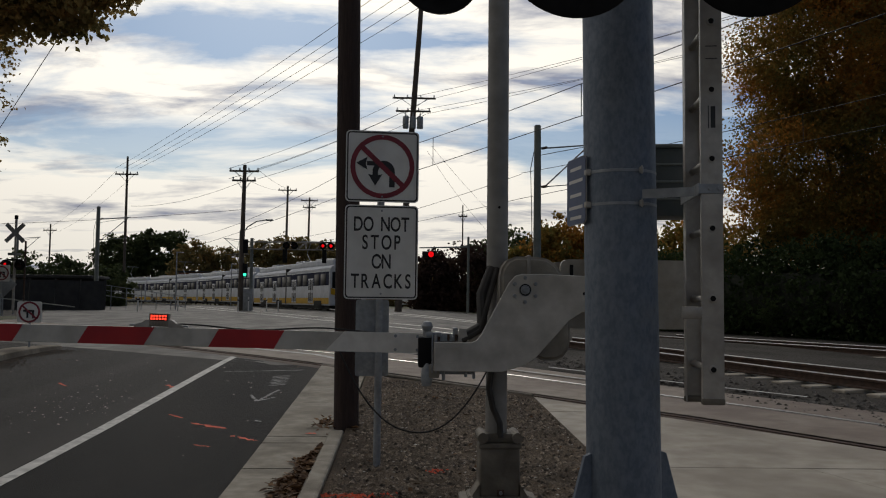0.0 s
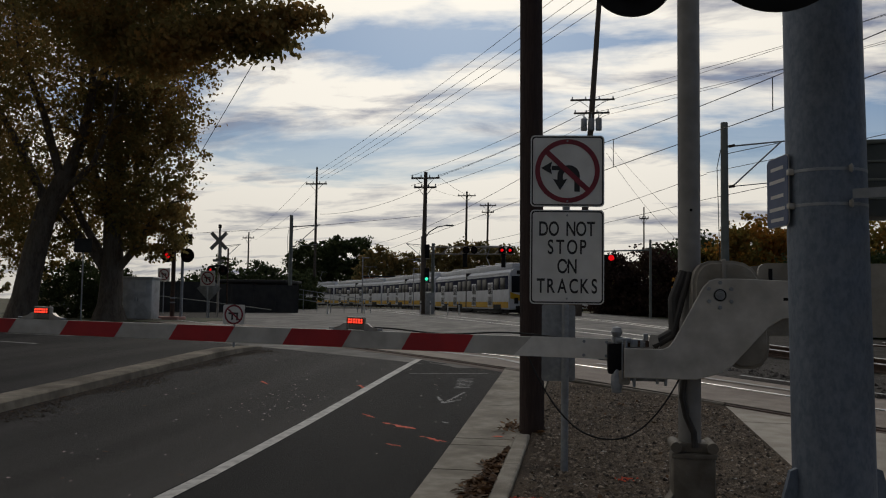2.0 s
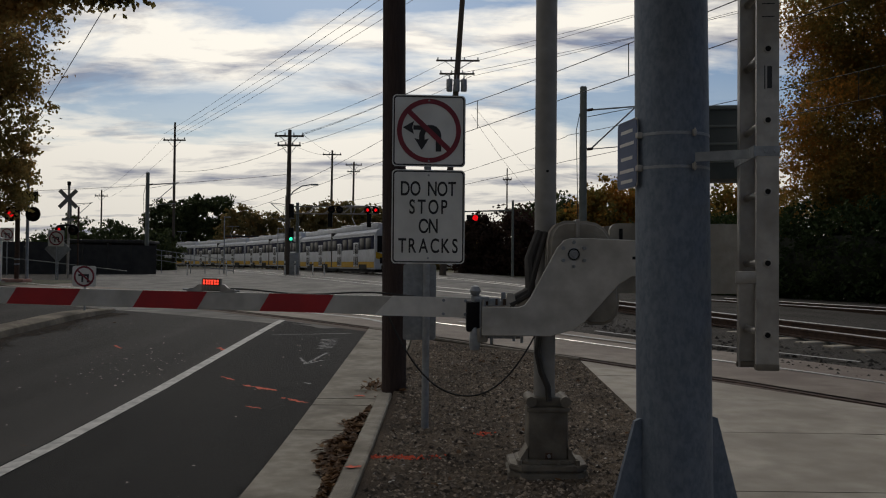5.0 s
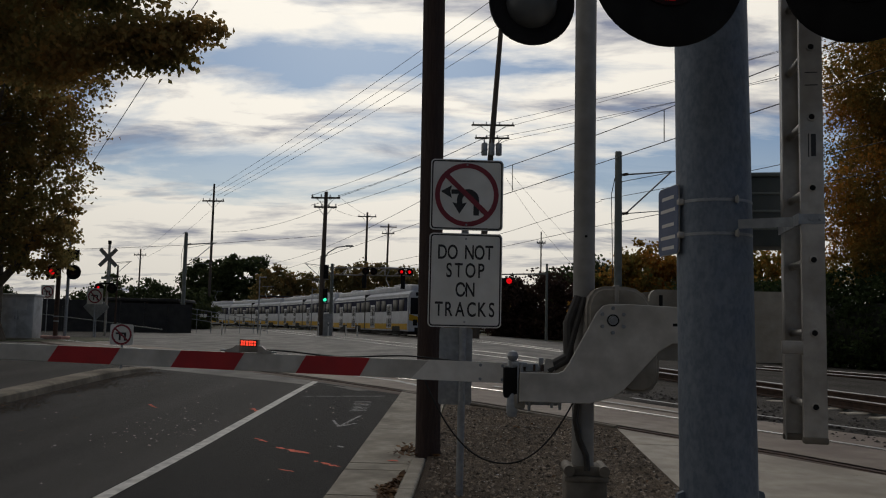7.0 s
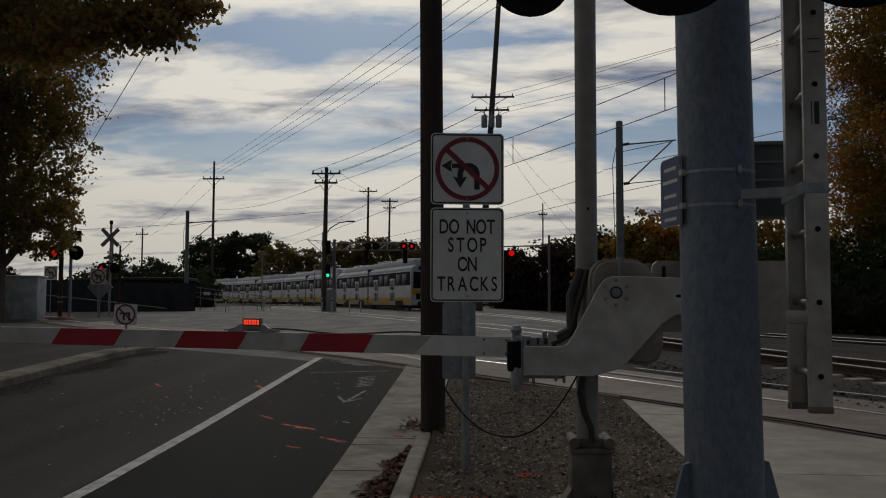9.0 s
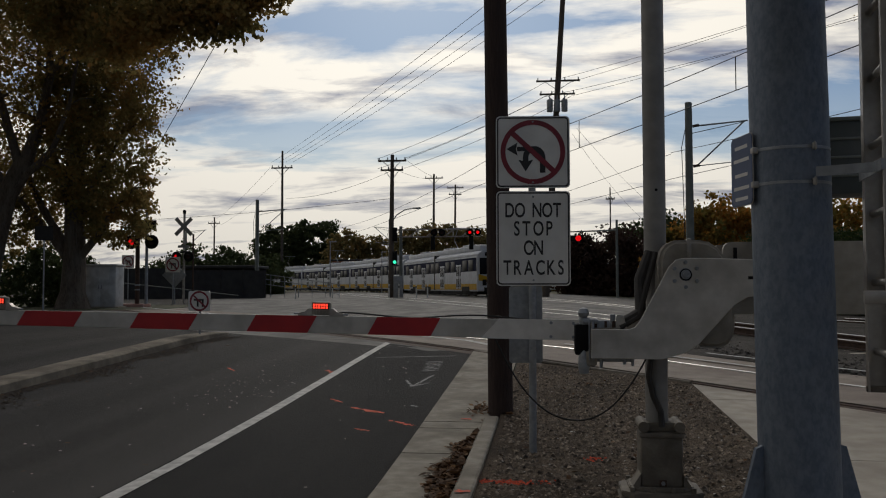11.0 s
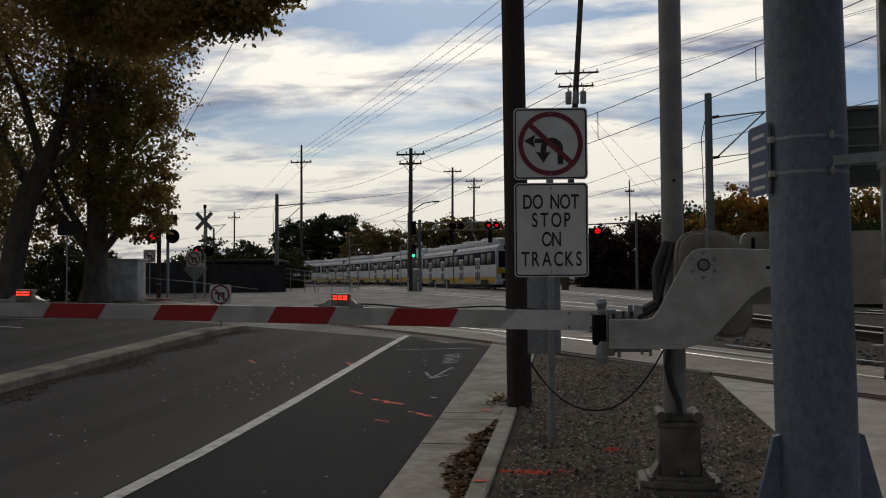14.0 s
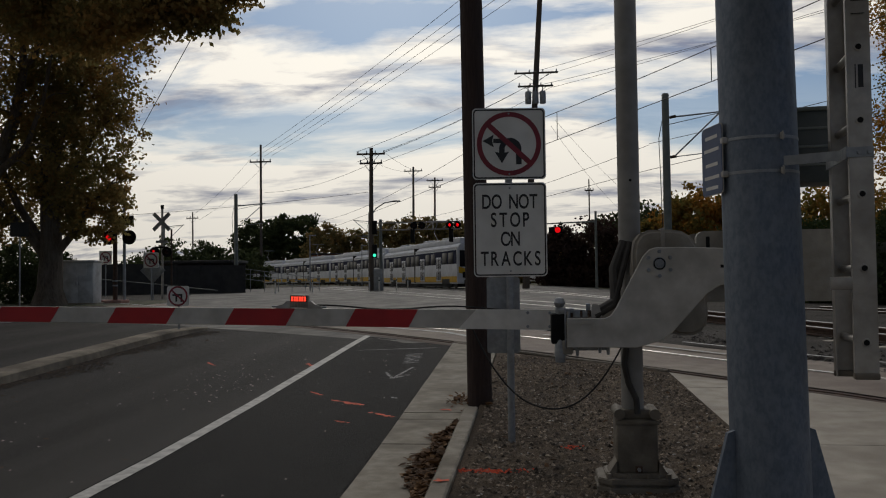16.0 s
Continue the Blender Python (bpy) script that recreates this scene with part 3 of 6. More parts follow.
jy = [-6, -4.1, -2.2, -0.3, 1.6, 3.5, 5.35, 7.1, 8.6, 10.0, 11.2]
for a, b in zip(jy, jy[1:]):
    xa, xb = tr1_x(a) - 0.12, tr1_x(b) - 0.12
    k = max(1, round((xa - 1.69) / 2.6))
    for i in range(k):
        f0, f1 = i / k, (i + 1) / k
        c = [(1.69 + (xa - 1.69) * f0 + .006, a + .006), (1.69 + (xa - 1.69) * f1 - .006, a + .006), (1.69 + (xb - 1.69) * f1 - .006, b - .006), (1.69 + (xb - 1.69) * f0 + .006, b - .006)]
        sheet("slab", c, 0.03 + random.uniform(-.002, .002), CONCRETE, 4, 3, pave, 0.06)


# ---- rail tracks ----
def rail(bm, pts, lift, h=0.15):
    """A rail with head, web and foot along plan points."""
    prof = [(-0.07, 0), (-0.07, 0.02), (-0.012, 0.035), (-0.012, h - 0.045), (-0.035, h - 0.035), (-0.035, h - 0.004), (-0.028, h), (0.028, h), (0.035, h - 0.004), (0.035, h - 0.035), (0.012, h - 0.045), (0.012, 0.035), (0.07, 0.02), (0.07, 0)]
    rings = []
    for i, p in enumerate(pts):
        d = (Vector(pts[min(i + 1, len(pts) - 1)]) - Vector(pts[max(0, i - 1)])).normalized()
        nx, ny = d.y, -d.x
        z = ground_z(*p) + lift
        rings.append([bm.verts.new((p[0] + nx * u, p[1] + ny * u, z + v)) for u, v in prof])
    for a, b in zip(rings, rings[1:]):
        for i in range(len(prof)):
            bm.faces.new((a[i], a[(i + 1) % len(prof)], b[(i + 1) % len(prof)], b[i]))
    bmesh.ops.recalc_face_normals(bm, faces=bm.faces)
    return bm


def offset_line(pts, d):
    out = []
    for i, p in enumerate(pts):
        t = (Vector(pts[min(i + 1, len(pts) - 1)]) - Vector(pts[max(0, i - 1)])).normalized()
        out.append((p[0] + t.y * d, p[1] - t.x * d))
    return out


def dense(pts, step=1.2):
    out = []
    for a, b in zip(pts, pts[1:]):
        n = max(1, int((Vector(b) - Vector(a)).length / step))
        out += [tuple(Vector(a).lerp(Vector(b), i / n)) for i in range(n)]
    return out + [pts[-1]]


def strip(name, pts, d0, d1, lift, mat, parent=None, skirt=0.0):
    """A band of ground along a line, between two offsets."""
    bm = bmesh.new()
    l, r = offset_line(pts, d0), offset_line(pts, d1)
    a = [bm.verts.new((*p, ground_z(*p) + lift)) for p in l]
    b = [bm.verts.new((*p, ground_z(*p) + lift)) for p in r]
    for i in range(len(a) - 1):
        bm.faces.new((a[i], a[i + 1], b[i + 1], b[i]))
    bmesh.ops.recalc_face_normals(bm, faces=bm.faces)
    return part(name, bm, mat, parent)


LINE1 = dense([(-60, 83), (-24, 41), (-9, 23.3), (-0.2, 13.5), (2.0, 11.1), (3.3, 9.75), (4.54, 8.04), (6.6, 5.0), (13, -4.5)], 0.8)
track_a = thing("street_track", "rails sunk in brown concrete at the crossing", "rail track", kind="structure")
part("rail", rail(bmesh.new(), LINE1, -0.125), RUST, track_a, "rusty sunken rail")
part("rail", rail(bmesh.new(), offset_line(LINE1, -1.5), -0.115), STEEL_RAIL, track_a, "polished steel rail")
TRACKCONC = material("brown_stained_concrete", (0.21, 0.17, 0.135), (0.29, 0.245, 0.20), 4, 0.8, bump=0.25, bump_scale=90, c3=(0.15, 0.11, 0.09), scale3=0.7, amount3=0.8)
strip("infill", LINE1, -0.10, -1.40, 0.028, TRACKCONC, track_a)
strip("infill", LINE1, 0.11, 0.05, 0.004, RUBBER, track_a, )
strip("infill", LINE1, -1.58, -2.6, 0.026, TRACKCONC, track_a)
strip("flangeway", LINE1, 0.3, -2.0, 0.012, RUST, track_a)
DIRT_EDGE = strip("ballast", LINE1, -2.55, -40, 0.0, BALLAST)
tagged(DIRT_EDGE, "dark grey ballast between the rail tracks", "ballast", kind="structure")


def open_track(name, pts, label):
    t = thing(name, label, "rail track", kind="structure")
    for d in (-0.7525, 0.7525):
        part("rail", rail(bmesh.new(), offset_line(pts, d), 0.075), RUST, t, "rusty rail")
        head = bmesh.new()
        tube(head, [(*p, ground_z(*p) + 0.218) for p in offset_line(pts, d)], 0.024, 6)
        part("rail_head", head, STEEL_RAIL, t, "polished rail head")
    proto = bmesh.new()
    box(proto, (0, 0, 0.05), (2.5, 0.24, 0.2), None, 0.02)
    tie = mesh_of("tie", proto, CONCRETE)
    for i in range(1, len(pts)):
        a, b = Vector(pts[i - 1]), Vector(pts[i])
        d = (b - a)
        m = 2
        for s in range(m):
            p = a.lerp(b, s / m)
            o = new("tie", tie)
            o.parent = t
            o.matrix_basis = pose(p.x, p.y, ground_z(p.x, p.y) - 0.07, 0, 0, math.degrees(math.atan2(-d.x, d.y)))
    return t


UT = Vector((-0.38, 0.925))
NT = Vector((0.925, 0.38))


def track_points(n, s0, s1, step=1.2):
    k = int((s1 - s0) / step)
    return [tuple(NT * n + UT * (s0 + step * i)) for i in range(k + 1)]


open_track("ballasted_track", track_points(12.15, -8, 19.6), "open rail track on concrete ties in ballast")
open_track("ballasted_track", track_points(19.6, -8, 24.4), "open rail track on concrete ties in ballast")
track_c = thing("street_track", "light rail track sunk in the crossing", "rail track", kind="structure")
for n in (11.4, 12.9, 18.85, 20.35):
    part("rail", rail(bmesh.new(), track_points(n, 19 if n < 15 else 24, 82), -0.125), STEEL_RAIL, track_c)

# median kerb island
med = thing("median", "low concrete median kerb with dirt along it", "median", kind="structure")
bm = bmesh.new()
prof = [(-6.93, -0.05), (-6.95, 0.10), (-6.99, 0.125), (-7.2, 0.13), (-7.34, 0.125), (-7.38, 0.10), (-7.40, -0.05)]
rings = []
for i in range(48):
    y = -24 + 42.2 * i / 47
    bend = 0.045 * (18.2 - max(y, 2.0))
    low = 1 - 0.55 * max(0.0, (y - 16.6) / 1.6)
    rings.append([bm.verts.new((x + bend + 0.008 * math.sin(y * 3.1), y, ground_z(x, y) + (z * low if z > 0 else z))) for x, z in prof])
for r0, r1 in zip(rings, rings[1:]):
    for i in range(len(prof) - 1):
        bm.faces.new((r0[i], r0[i + 1], r1[i + 1], r1[i]))
bm.faces.new(rings[-1])
bmesh.ops.recalc_face_normals(bm, faces=bm.faces)
part("kerb_body", bm, MEDIAN, med)

# painted lines
lines = thing("lane_line", "worn white painted lane line", "road marking", kind="structure")
strip("line", dense([(-2.84, -6), (-2.94, 9), (-3.12, 17.9)]), -0.062, 0.062, 0.011, LINE, lines)
strip("line", dense([(-3.2, 18.3), (-1.6, 16.6), (-0.6, 14.7)], 0.6), -0.07, 0.07, 0.034, LINE, lines)
for a, b in (((-13.3, 21.2), (-15.8, 21.9)), ((-12.2, 18.0), (-14.6, 18.9))):
    strip("line", dense([a, b], 0.5), -0.06, 0.06, 0.012, LINE, lines)
for a, b in (((0.2, 15.9), (3.6, 12.4)), ((2.5, 14.9), (5.6, 11.9))):
    strip("line", dense([a, b], 0.6), -0.05, 0.05, 0.045, LINE, lines)


# ---- near things: mast with lights, ladder ----
MX, MY = 1.092, 4.15
mast = thing("signal_mast", "thick galvanized steel mast on a gusseted base", "signal mast", m=pose(MX, MY, 0))
bm = bmesh.new()
lathe(bm, [(0.177, 0.10), (0.175, 0.7), (0.172, 2.2), (0.166, 4.0), (0.155, 7.5)], Matrix(((1, 0, -0.012, 0), (0, 1, 0, 0), (0, 0, 1, 0), (0, 0, 0, 1))), 48)
part("pole", bm, MAST, mast)
part("base_plate", B((0, 0, 0.085), (0.62, 0.62, 0.05), 0.008), GALV, mast)
for a in (14, 104, 194):
    bm = bmesh.new()
    plate(bm, [(0.17, 0.11), (0.36, 0.11), (0.36, 0.16), (0.215, 0.68), (0.16, 0.70)], -0.012, 0.012, pose(0, 0, 0, 0, 0, a))
    part("gusset", bm, MAST, mast)
    x, y = 0.26 * math.cos(radians(a + 45)), 0.26 * math.sin(radians(a + 45))
    part("anchor_bolt", R_((x, y, 0.10), (x, y, 0.22), 0.018, 0.018, 8), GALV, mast)
part("foundation", B((0, 0, 0.0), (0.8, 0.8, 0.12), 0.02), CONCRETE, mast, "concrete foundation block")
for z in (2.02, 1.865):
    bm = bmesh.new()
    lathe(bm, [(0.172, z - 0.0075), (0.1742, z - 0.006), (0.1742, z + 0.006), (0.172, z + 0.0075)], pose(-0.012 * z, 0, 0), 40)
    st = part("band_clamp", bm, GALV, mast, "thin steel band clamp")
    bx = bmesh.new()
    box(bx, (0.035, -0.176, z), (0.018, 0.014, 0.03), None, 0.003)
    box(bx, (0.035, -0.185, z), (0.007, 0.01, 0.04), None, 0.003)
    part("buckle", bx, ALU, st)

# notice sign seen nearly edge on, held by the bands
ens = thing("notice_sign", "small blue notice sign banded to the mast", "sign", m=pose(0.868, 4.20, 1.943, 0, 0, -79))
bm = bmesh.new()
plate(bm, rounded(0.24, 0.33, 0.025), -0.002, 0.002)
part("panel", bm, ALU, ens)
bm = bmesh.new()
plate(bm, rounded(0.232, 0.322, 0.023), -0.0045, -0.002)
part("face", bm, SIGNBLUE, ens)
for k, z in enumerate((0.11, 0.05, -0.02, -0.08, -0.13)):
    part("text_bar", B((0.0, -0.0052, z), (0.17 if k % 2 else 0.14, 0.001, 0.016)), SIGNWHITE, ens)
for z in (0.077, -0.078):
    part("bracket", B((0.115, 0.02, z), (0.03, 0.05, 0.03), 0.004), ALU, ens)

# crossing lights on a cross arm
def light_unit(mat, label, m, lit):
    t = thing("flashing_light", label, "signal light", "crossing flashing lights", m)
    bm = bmesh.new()
    lathe(bm, [(0.0, 0.012), (0.245, 0.010), (0.258, 0.004), (0.26, 0.0), (0.255, -0.006), (0.0, -0.006)], pose(0, 0, 0, 90, 0, 0), 48)
    part("background_disc", bm, BLACK, t)
    bm = bmesh.new()
    lathe(bm, [(0.105, 0.015), (0.125, 0.02), (0.125, -0.10), (0.10, -0.15), (0.0, -0.16)], pose(0, 0, 0, 90, 0, 0), 32)
    part("housing", bm, BLACK, t)
    bm = bmesh.new()
    lathe(bm, [(0.0, 0.036), (0.05, 0.033), (0.09, 0.024), (0.106, 0.016)], pose(0, 0, 0, 90, 0, 0), 32)
    part("lens", bm, mat, t, lit)
    for k in range(9):
        z = -.08 + .02 * k
        h = math.sqrt(.098 ** 2 - z * z)
        part("lens_line", B((0, -.037 + .9 * z * z, z), (2 * h, .003, .0016)), RED_OFF, t)
    bm = bmesh.new()
    # hood: part of a cylinder, open below
    n, r = 22, 0.135
    for r0, r1 in ((0.135, 0.131),):
        ring = []
        for i in range(n + 1):
            a = radians(-35 + 250 * i / n)
            d = 0.10 + 0.17 * max(0, math.sin(a)) ** 0.5 if math.sin(a) > 0 else 0.07
            x, z = math.cos(a), math.sin(a)
            ring.append([bm.verts.new((r0 * x, -0.012, r0 * z)), bm.verts.new((r0 * x * 1.06, -d, r0 * z * 1.06)), bm.verts.new((r1 * x * 1.06, -d, r1 * z * 1.06)), bm.verts.new((r1 * x, -0.012, r1 * z))])
        for p, q in zip(ring, ring[1:]):
            for i in range(4):
                bm.faces.new((p[i], p[(i + 1) % 4], q[(i + 1) % 4], q[i]))
    bmesh.ops.recalc_face_normals(bm, faces=bm.faces)
    part("hood", bm, BLACK, t)
    bm = bmesh.new()
    tube(bm, [(0.03, 0.12, 0.0), (0.05, 0.19, 0.10), (0.06, 0.25, 0.22), (0.07, 0.27, 0.355)], 0.032, 10)
    part("mounting_bracket", bm, BLACK, t)
    return t


light_unit(RED_ON, "black crossing light with a lit red lens", pose(0.635, 3.10, 2.722, 0, 0, 6), "lit red lens").scale = (1.09, 1.09, 1.09)
light_unit(RED_OFF, "black crossing light, its red lens dark", pose(1.330, 3.10, 2.742, 4, 6, -24), "unlit dark red lens").scale = (1.06, 1.06, 1.06)
arm_t = thing("cross_arm", "black pipe arm that carries the crossing lights", "signal arm")
bm = bmesh.new()
tube(bm, [(0.22, 3.5, 2.965), (0.40, 3.47, 2.99), (0.56, 3.42, 3.043), (0.68, 3.39, 3.118), (0.80, 3.38, 3.123), (0.90, 3.38, 3.078), (1.0, 3.38, 3.058), (1.12, 3.38, 3.053), (1.19, 3.38, 3.068), (1.26, 3.38, 3.108), (1.37, 3.37, 3.138), (1.52, 3.36, 3.133), (1.60, 3.36, 3.103)], 0.028, 14)
part("pipe", bm, BLACK, arm_t)
bm = bmesh.new()
box(bm, (1.085, 3.42, 2.955), (0.105, 0.13, 0.15), None, 0.03)
box(bm, (1.085, 3.38, 3.058), (0.13, 0.085, 0.085), None, 0.02)
part("junction_box", bm, BLACK, arm_t)
for x_ in (1.015, 1.155):
    part("clamp", B((x_, 3.38, 3.058), (0.03, 0.1, 0.1), 0.015), BLACK, arm_t)
part("strut", R_((1.06, 3.46, 3.0), (1.06, 4.12, 3.0), 0.045), BLACK, arm_t)
part("end_fitting", B((0.27, 3.45, 2.975), (0.12, 0.06, 0.055), 0.01), GALV, arm_t, "grey end fitting")
part("end_collar", B((0.37, 3.46, 2.985), (0.07, 0.085, 0.11), 0.015), BLACK, arm_t)
part("hex_bolt", R_((1.37, 3.37, 3.153), (1.37, 3.37, 3.20), 0.016, 0.013, 6), BLACK, arm_t)
bell = thing("crossing_light", "small black light head with an unlit grey lens", "signal light", m=pose(0.148, 3.26, 2.66, 0, 0, 8))
bm = bmesh.new()
lathe(bm, [(0.0, -0.03), (0.145, -0.02), (0.154, 0.0), (0.153, 0.012), (0.135, 0.014), (0.10, 0.0), (0.0, 0.0)], pose(0, 0, 0, 90, 0, 0), 40)
part("rim", bm, BLACK, bell)
bm = bmesh.new()
lathe(bm, [(0.092, 0.0), (0.085, 0.03), (0.06, 0.055), (0.0, 0.068)], pose(0, 0, 0, 90, 0, 0), 32)
part("lens", bm, material("grey_clouded_lens", (0.12, 0.125, 0.13), (0.08, 0.085, 0.09), 10, 0.35), bell, "clouded grey lens")
bm = bmesh.new()
tube(bm, [(0.0, 0.03, 0.145), (0.01, 0.06, 0.20), (0.04, 0.09, 0.26), (0.10, 0.16, 0.295)], 0.015, 10)
part("swivel", bm, BLACK, bell)
bell.scale = (1.08, 1.08, 1.08)

# ladder
LAD = pose(1.387, 3.90, 0, 0, 0, -7)
ladder = thing("ladder", "aluminium ladder bracketed to the mast", "ladder", m=LAD)
HOLE = [0.96 + 0.157 + 0.305 * i for i in range(14)]
for side, y, lo in ((0, -0.20, 0.968), (1, 0.20, 0.94)):
    bm = bmesh.new()
    s = 1 if side else -1
    lip = .05 if side else .028
    sec = [(-.046, .002 * s), (.046, .002 * s), (.046, -lip * s), (.040, -lip * s), (.040, -.002 * s), (-.040, -.002 * s), (-.040, -lip * s), (-.046, -lip * s)]
    lo_v = [bm.verts.new((x, y + v, lo)) for x, v in sec]
    hi_v = [bm.verts.new((x, y + v, 5.2)) for x, v in sec]
    for k in range(8):
        bm.faces.new((lo_v[k], lo_v[(k + 1) % 8], hi_v[(k + 1) % 8], hi_v[k]))
    bm.faces.new(lo_v[::-1])
    bm.faces.new(hi_v)
    bmesh.ops.recalc_face_normals(bm, faces=bm.faces)
    rl = part("side_rail", bm, ALU, ladder)
    part("end_cap", B((0, y - s * 0.01, lo + 0.012), (0.098, 0.036, 0.028), 0.006), BASEPAINT, rl, "scuffed dark end cap")
    for z in HOLE:
        bm = bmesh.new()
        lathe(bm, [(0.0, 0.006), (0.012, 0.006), (0.012, 0.0035)], pose(0, y - 0.000, z, 90, 0, 0) @ Matrix.Scale(1, 4), 16)
        part("rung_hole", bm, BLACK, rl, "dark rung end")
        bm = bmesh.new()
        lathe(bm, [(0.0125, 0.003), (0.0125, 0.008), (0.018, 0.007), (0.0185, 0.003)], pose(0, y, z, 90, 0, 0), 18)
        part("rung_collar", bm, ALU, rl)
for z in HOLE:
    part("rung", R_((0, -0.195, z), (0, 0.195, z), 0.0165, 0.0165, 14), ALU, ladder)
part("label_plate", B((0.0, -0.2035, 2.21), (0.052, 0.001, 0.17)), ALU, ladder, "worn maker's label")
part("label_bar", B((0.006, -0.2048, 2.215), (0.02, 0.001, 0.095)), SIGNBLACK, ladder, "black bar of lettering")
part("label_bar", B((-0.014, -0.2048, 2.215), (0.004, 0.001, 0.1)), SIGNBLACK, ladder)
part("label_plate", B((0.0, -0.2035, 2.50), (0.05, 0.001, 0.06)), ALU, ladder)
part("label_frame", B((0.0, -0.2045, 2.53), (0.052, 0.001, 0.004)), SIGNBLACK, ladder)
part("label_frame", B((0.0, -0.2045, 2.475), (0.052, 0.001, 0.004)), SIGNBLACK, ladder)
lb = thing("ladder_bracket", "flat steel bracket between mast and ladder", "bracket")
bm = bmesh.new()
box(bm, (0.18, 0, 0), (0.36, 0.006, 0.042), pose(1.03, 3.97, 1.90, 0, 0, -30) @ pose(0.1, 0, 0))
box(bm, (-0.005, -0.204, 1.90), (0.105, 0.006, 0.042), LAD)
box(bm, (-0.055, 0.0, 1.90), (0.006, 0.41, 0.05), LAD)
part("bar", bm, GALV, lb)
part("step_bracket", box(bmesh.new(), (-0.06, -0.19, 1.36), (0.14, 0.02, 0.055), LAD, 0.005), ALU, lb)
for x in (-0.01, 0.03):
    part("bolt", rod(bmesh.new(), LAD @ Vector((x, -0.207, 1.90)), LAD @ Vector((x, -0.214, 1.90)), 0.009, 0.009, 6), GALV, lb)
bb = thing("control_box", "dark grey-green metal box behind the ladder", "equipment box", m=pose(1.44, 4.52, 2.03, 0, 0, -8))
part("case", B((0, 0, 0), (0.32, 0.22, 0.36), 0.012), material("dark_green_grey_paint", (0.06, 0.075, 0.075), (0.09, 0.1, 0.1), 6, 0.6), bb)
part("lid", B((0, 0, 0.186), (0.35, 0.25, 0.02), 0.006), GREENPOLE, bb)
part("clip", B((-0.22, -0.06, 0.0), (0.22, 0.06, 0.05), 0.006), GALV, bb)
part("clip", B((-0.20, -0.25, 0.0), (0.05, 0.4, 0.05), 0.006), GALV, bb)
for z in (-.09, 0, .09):
    part("rib", B((0, -.113, z), (.3, .012, .012), .003), GREENPOLE, bb)

# ---- gate mechanism and arm ----
gate = thing("crossing_gate", "lowered railway crossing gate on a steel mast", "crossing gate")
gz = ground_z(0.64, 5.72) + 0.05
bm = bmesh.new()
lathe(bm, [(0.0705, gz + 0.3), (0.0705, 5.5)], pose(0.641, 5.73, 0), 28)
part("mast", bm, material("grey_painted_pipe", (0.30, 0.29, 0.275), (0.24, 0.235, 0.225), 12, 0.55, 0.15, bump=0.06, c3=(0.18, 0.17, 0.16), scale3=4, amount3=0.6), gate, "grey painted pipe mast")
part("mast_hole", R_((0.645, 5.662, 2.02), (0.645, 5.656, 2.02), 0.009, 0.009, 10), BLACK, gate)
base = part("base", B((0.655, 5.74, 0.325), (0.262, 0.25, 0.34), 0.025), BASEPAINT, gate, "grey cast base box")
bm = bmesh.new()
rim = lambda a, b, c: [(a, -b + c), (a, b - c), (a - c, b), (-a + c, b), (-a, b - c), (-a, -b + c), (-a + c, -b), (a - c, -b)]
for a_, b_, z0_, z1_ in ((.255, .215, .03, .085), (.235, .20, .085, .10), (.25, .21, .10, .135), (.20, .17, .135, .16)):
    plate(bm, rim(a_, b_, .075), z0_, z1_, pose(0.655, 5.74, 0) @ Matrix(((1, 0, 0, 0), (0, 0, 1, 0), (0, 1, 0, 0), (0, 0, 0, 1))))
bmesh.ops.bevel(bm, geom=[e_ for e_ in bm.edges if abs(e_.verts[0].co.z - e_.verts[1].co.z) < 1e-6], offset=.006, segments=2, affect="EDGES")
part("flange", bm, BASEPAINT, base)
part("cover_rim", B((0.655, 5.612, .478), (.275, .012, .03), .004), BASEPAINT, base)
part("cover_bolt", R_((.66, 5.612, .185), (.66, 5.595, .185), .013, .013, 6), GALV, base)
part("cover_bolt_plate", B((.66, 5.612, .185), (.045, .012, .04), .003), RUST, base)
for s_ in (-1, 1):
    bm = bmesh.new()
    plate(bm, [(s_ * .13, .13), (s_ * .20, .13), (s_ * .13, .24)], -.09, .09, pose(0.655, 5.70, 0))
    part("web", bm, BASEPAINT, base)
for dx in (-0.185, -0.06, 0.06, 0.185):
    for dy in (-0.165, 0.165):
        part("nut", R_((0.655 + dx, 5.74 + dy, 0.11), (0.655 + dx, 5.74 + dy, 0.165), 0.017, 0.015, 6), BASEPAINT, base)
for dx in (-0.11, 0.11):
    part("collar_bolt", R_((0.655 + dx, 5.60, 0.53), (0.655 + dx, 5.86, 0.53), 0.034, 0.034, 14), BASEPAINT, base)
part("collar", B((0.65, 5.74, 0.525), (0.2, 0.2, 0.06), 0.012), BASEPAINT, base)
PX_, PY_, PZ_ = 0.782, 5.40, 1.477
outline = [(-.565, -.33), (-.335, -.33), (-.30, -.315), (-.27, -.275), (-.10, .045), (-.06, .088), (-.02, .10), (.12, .10), (.46, .088), (.46, -.125), (.36, -.135), (.28, -.185), (.07, -.42), (.0, -.468), (-.14, -.51), (-.565, -.508)]
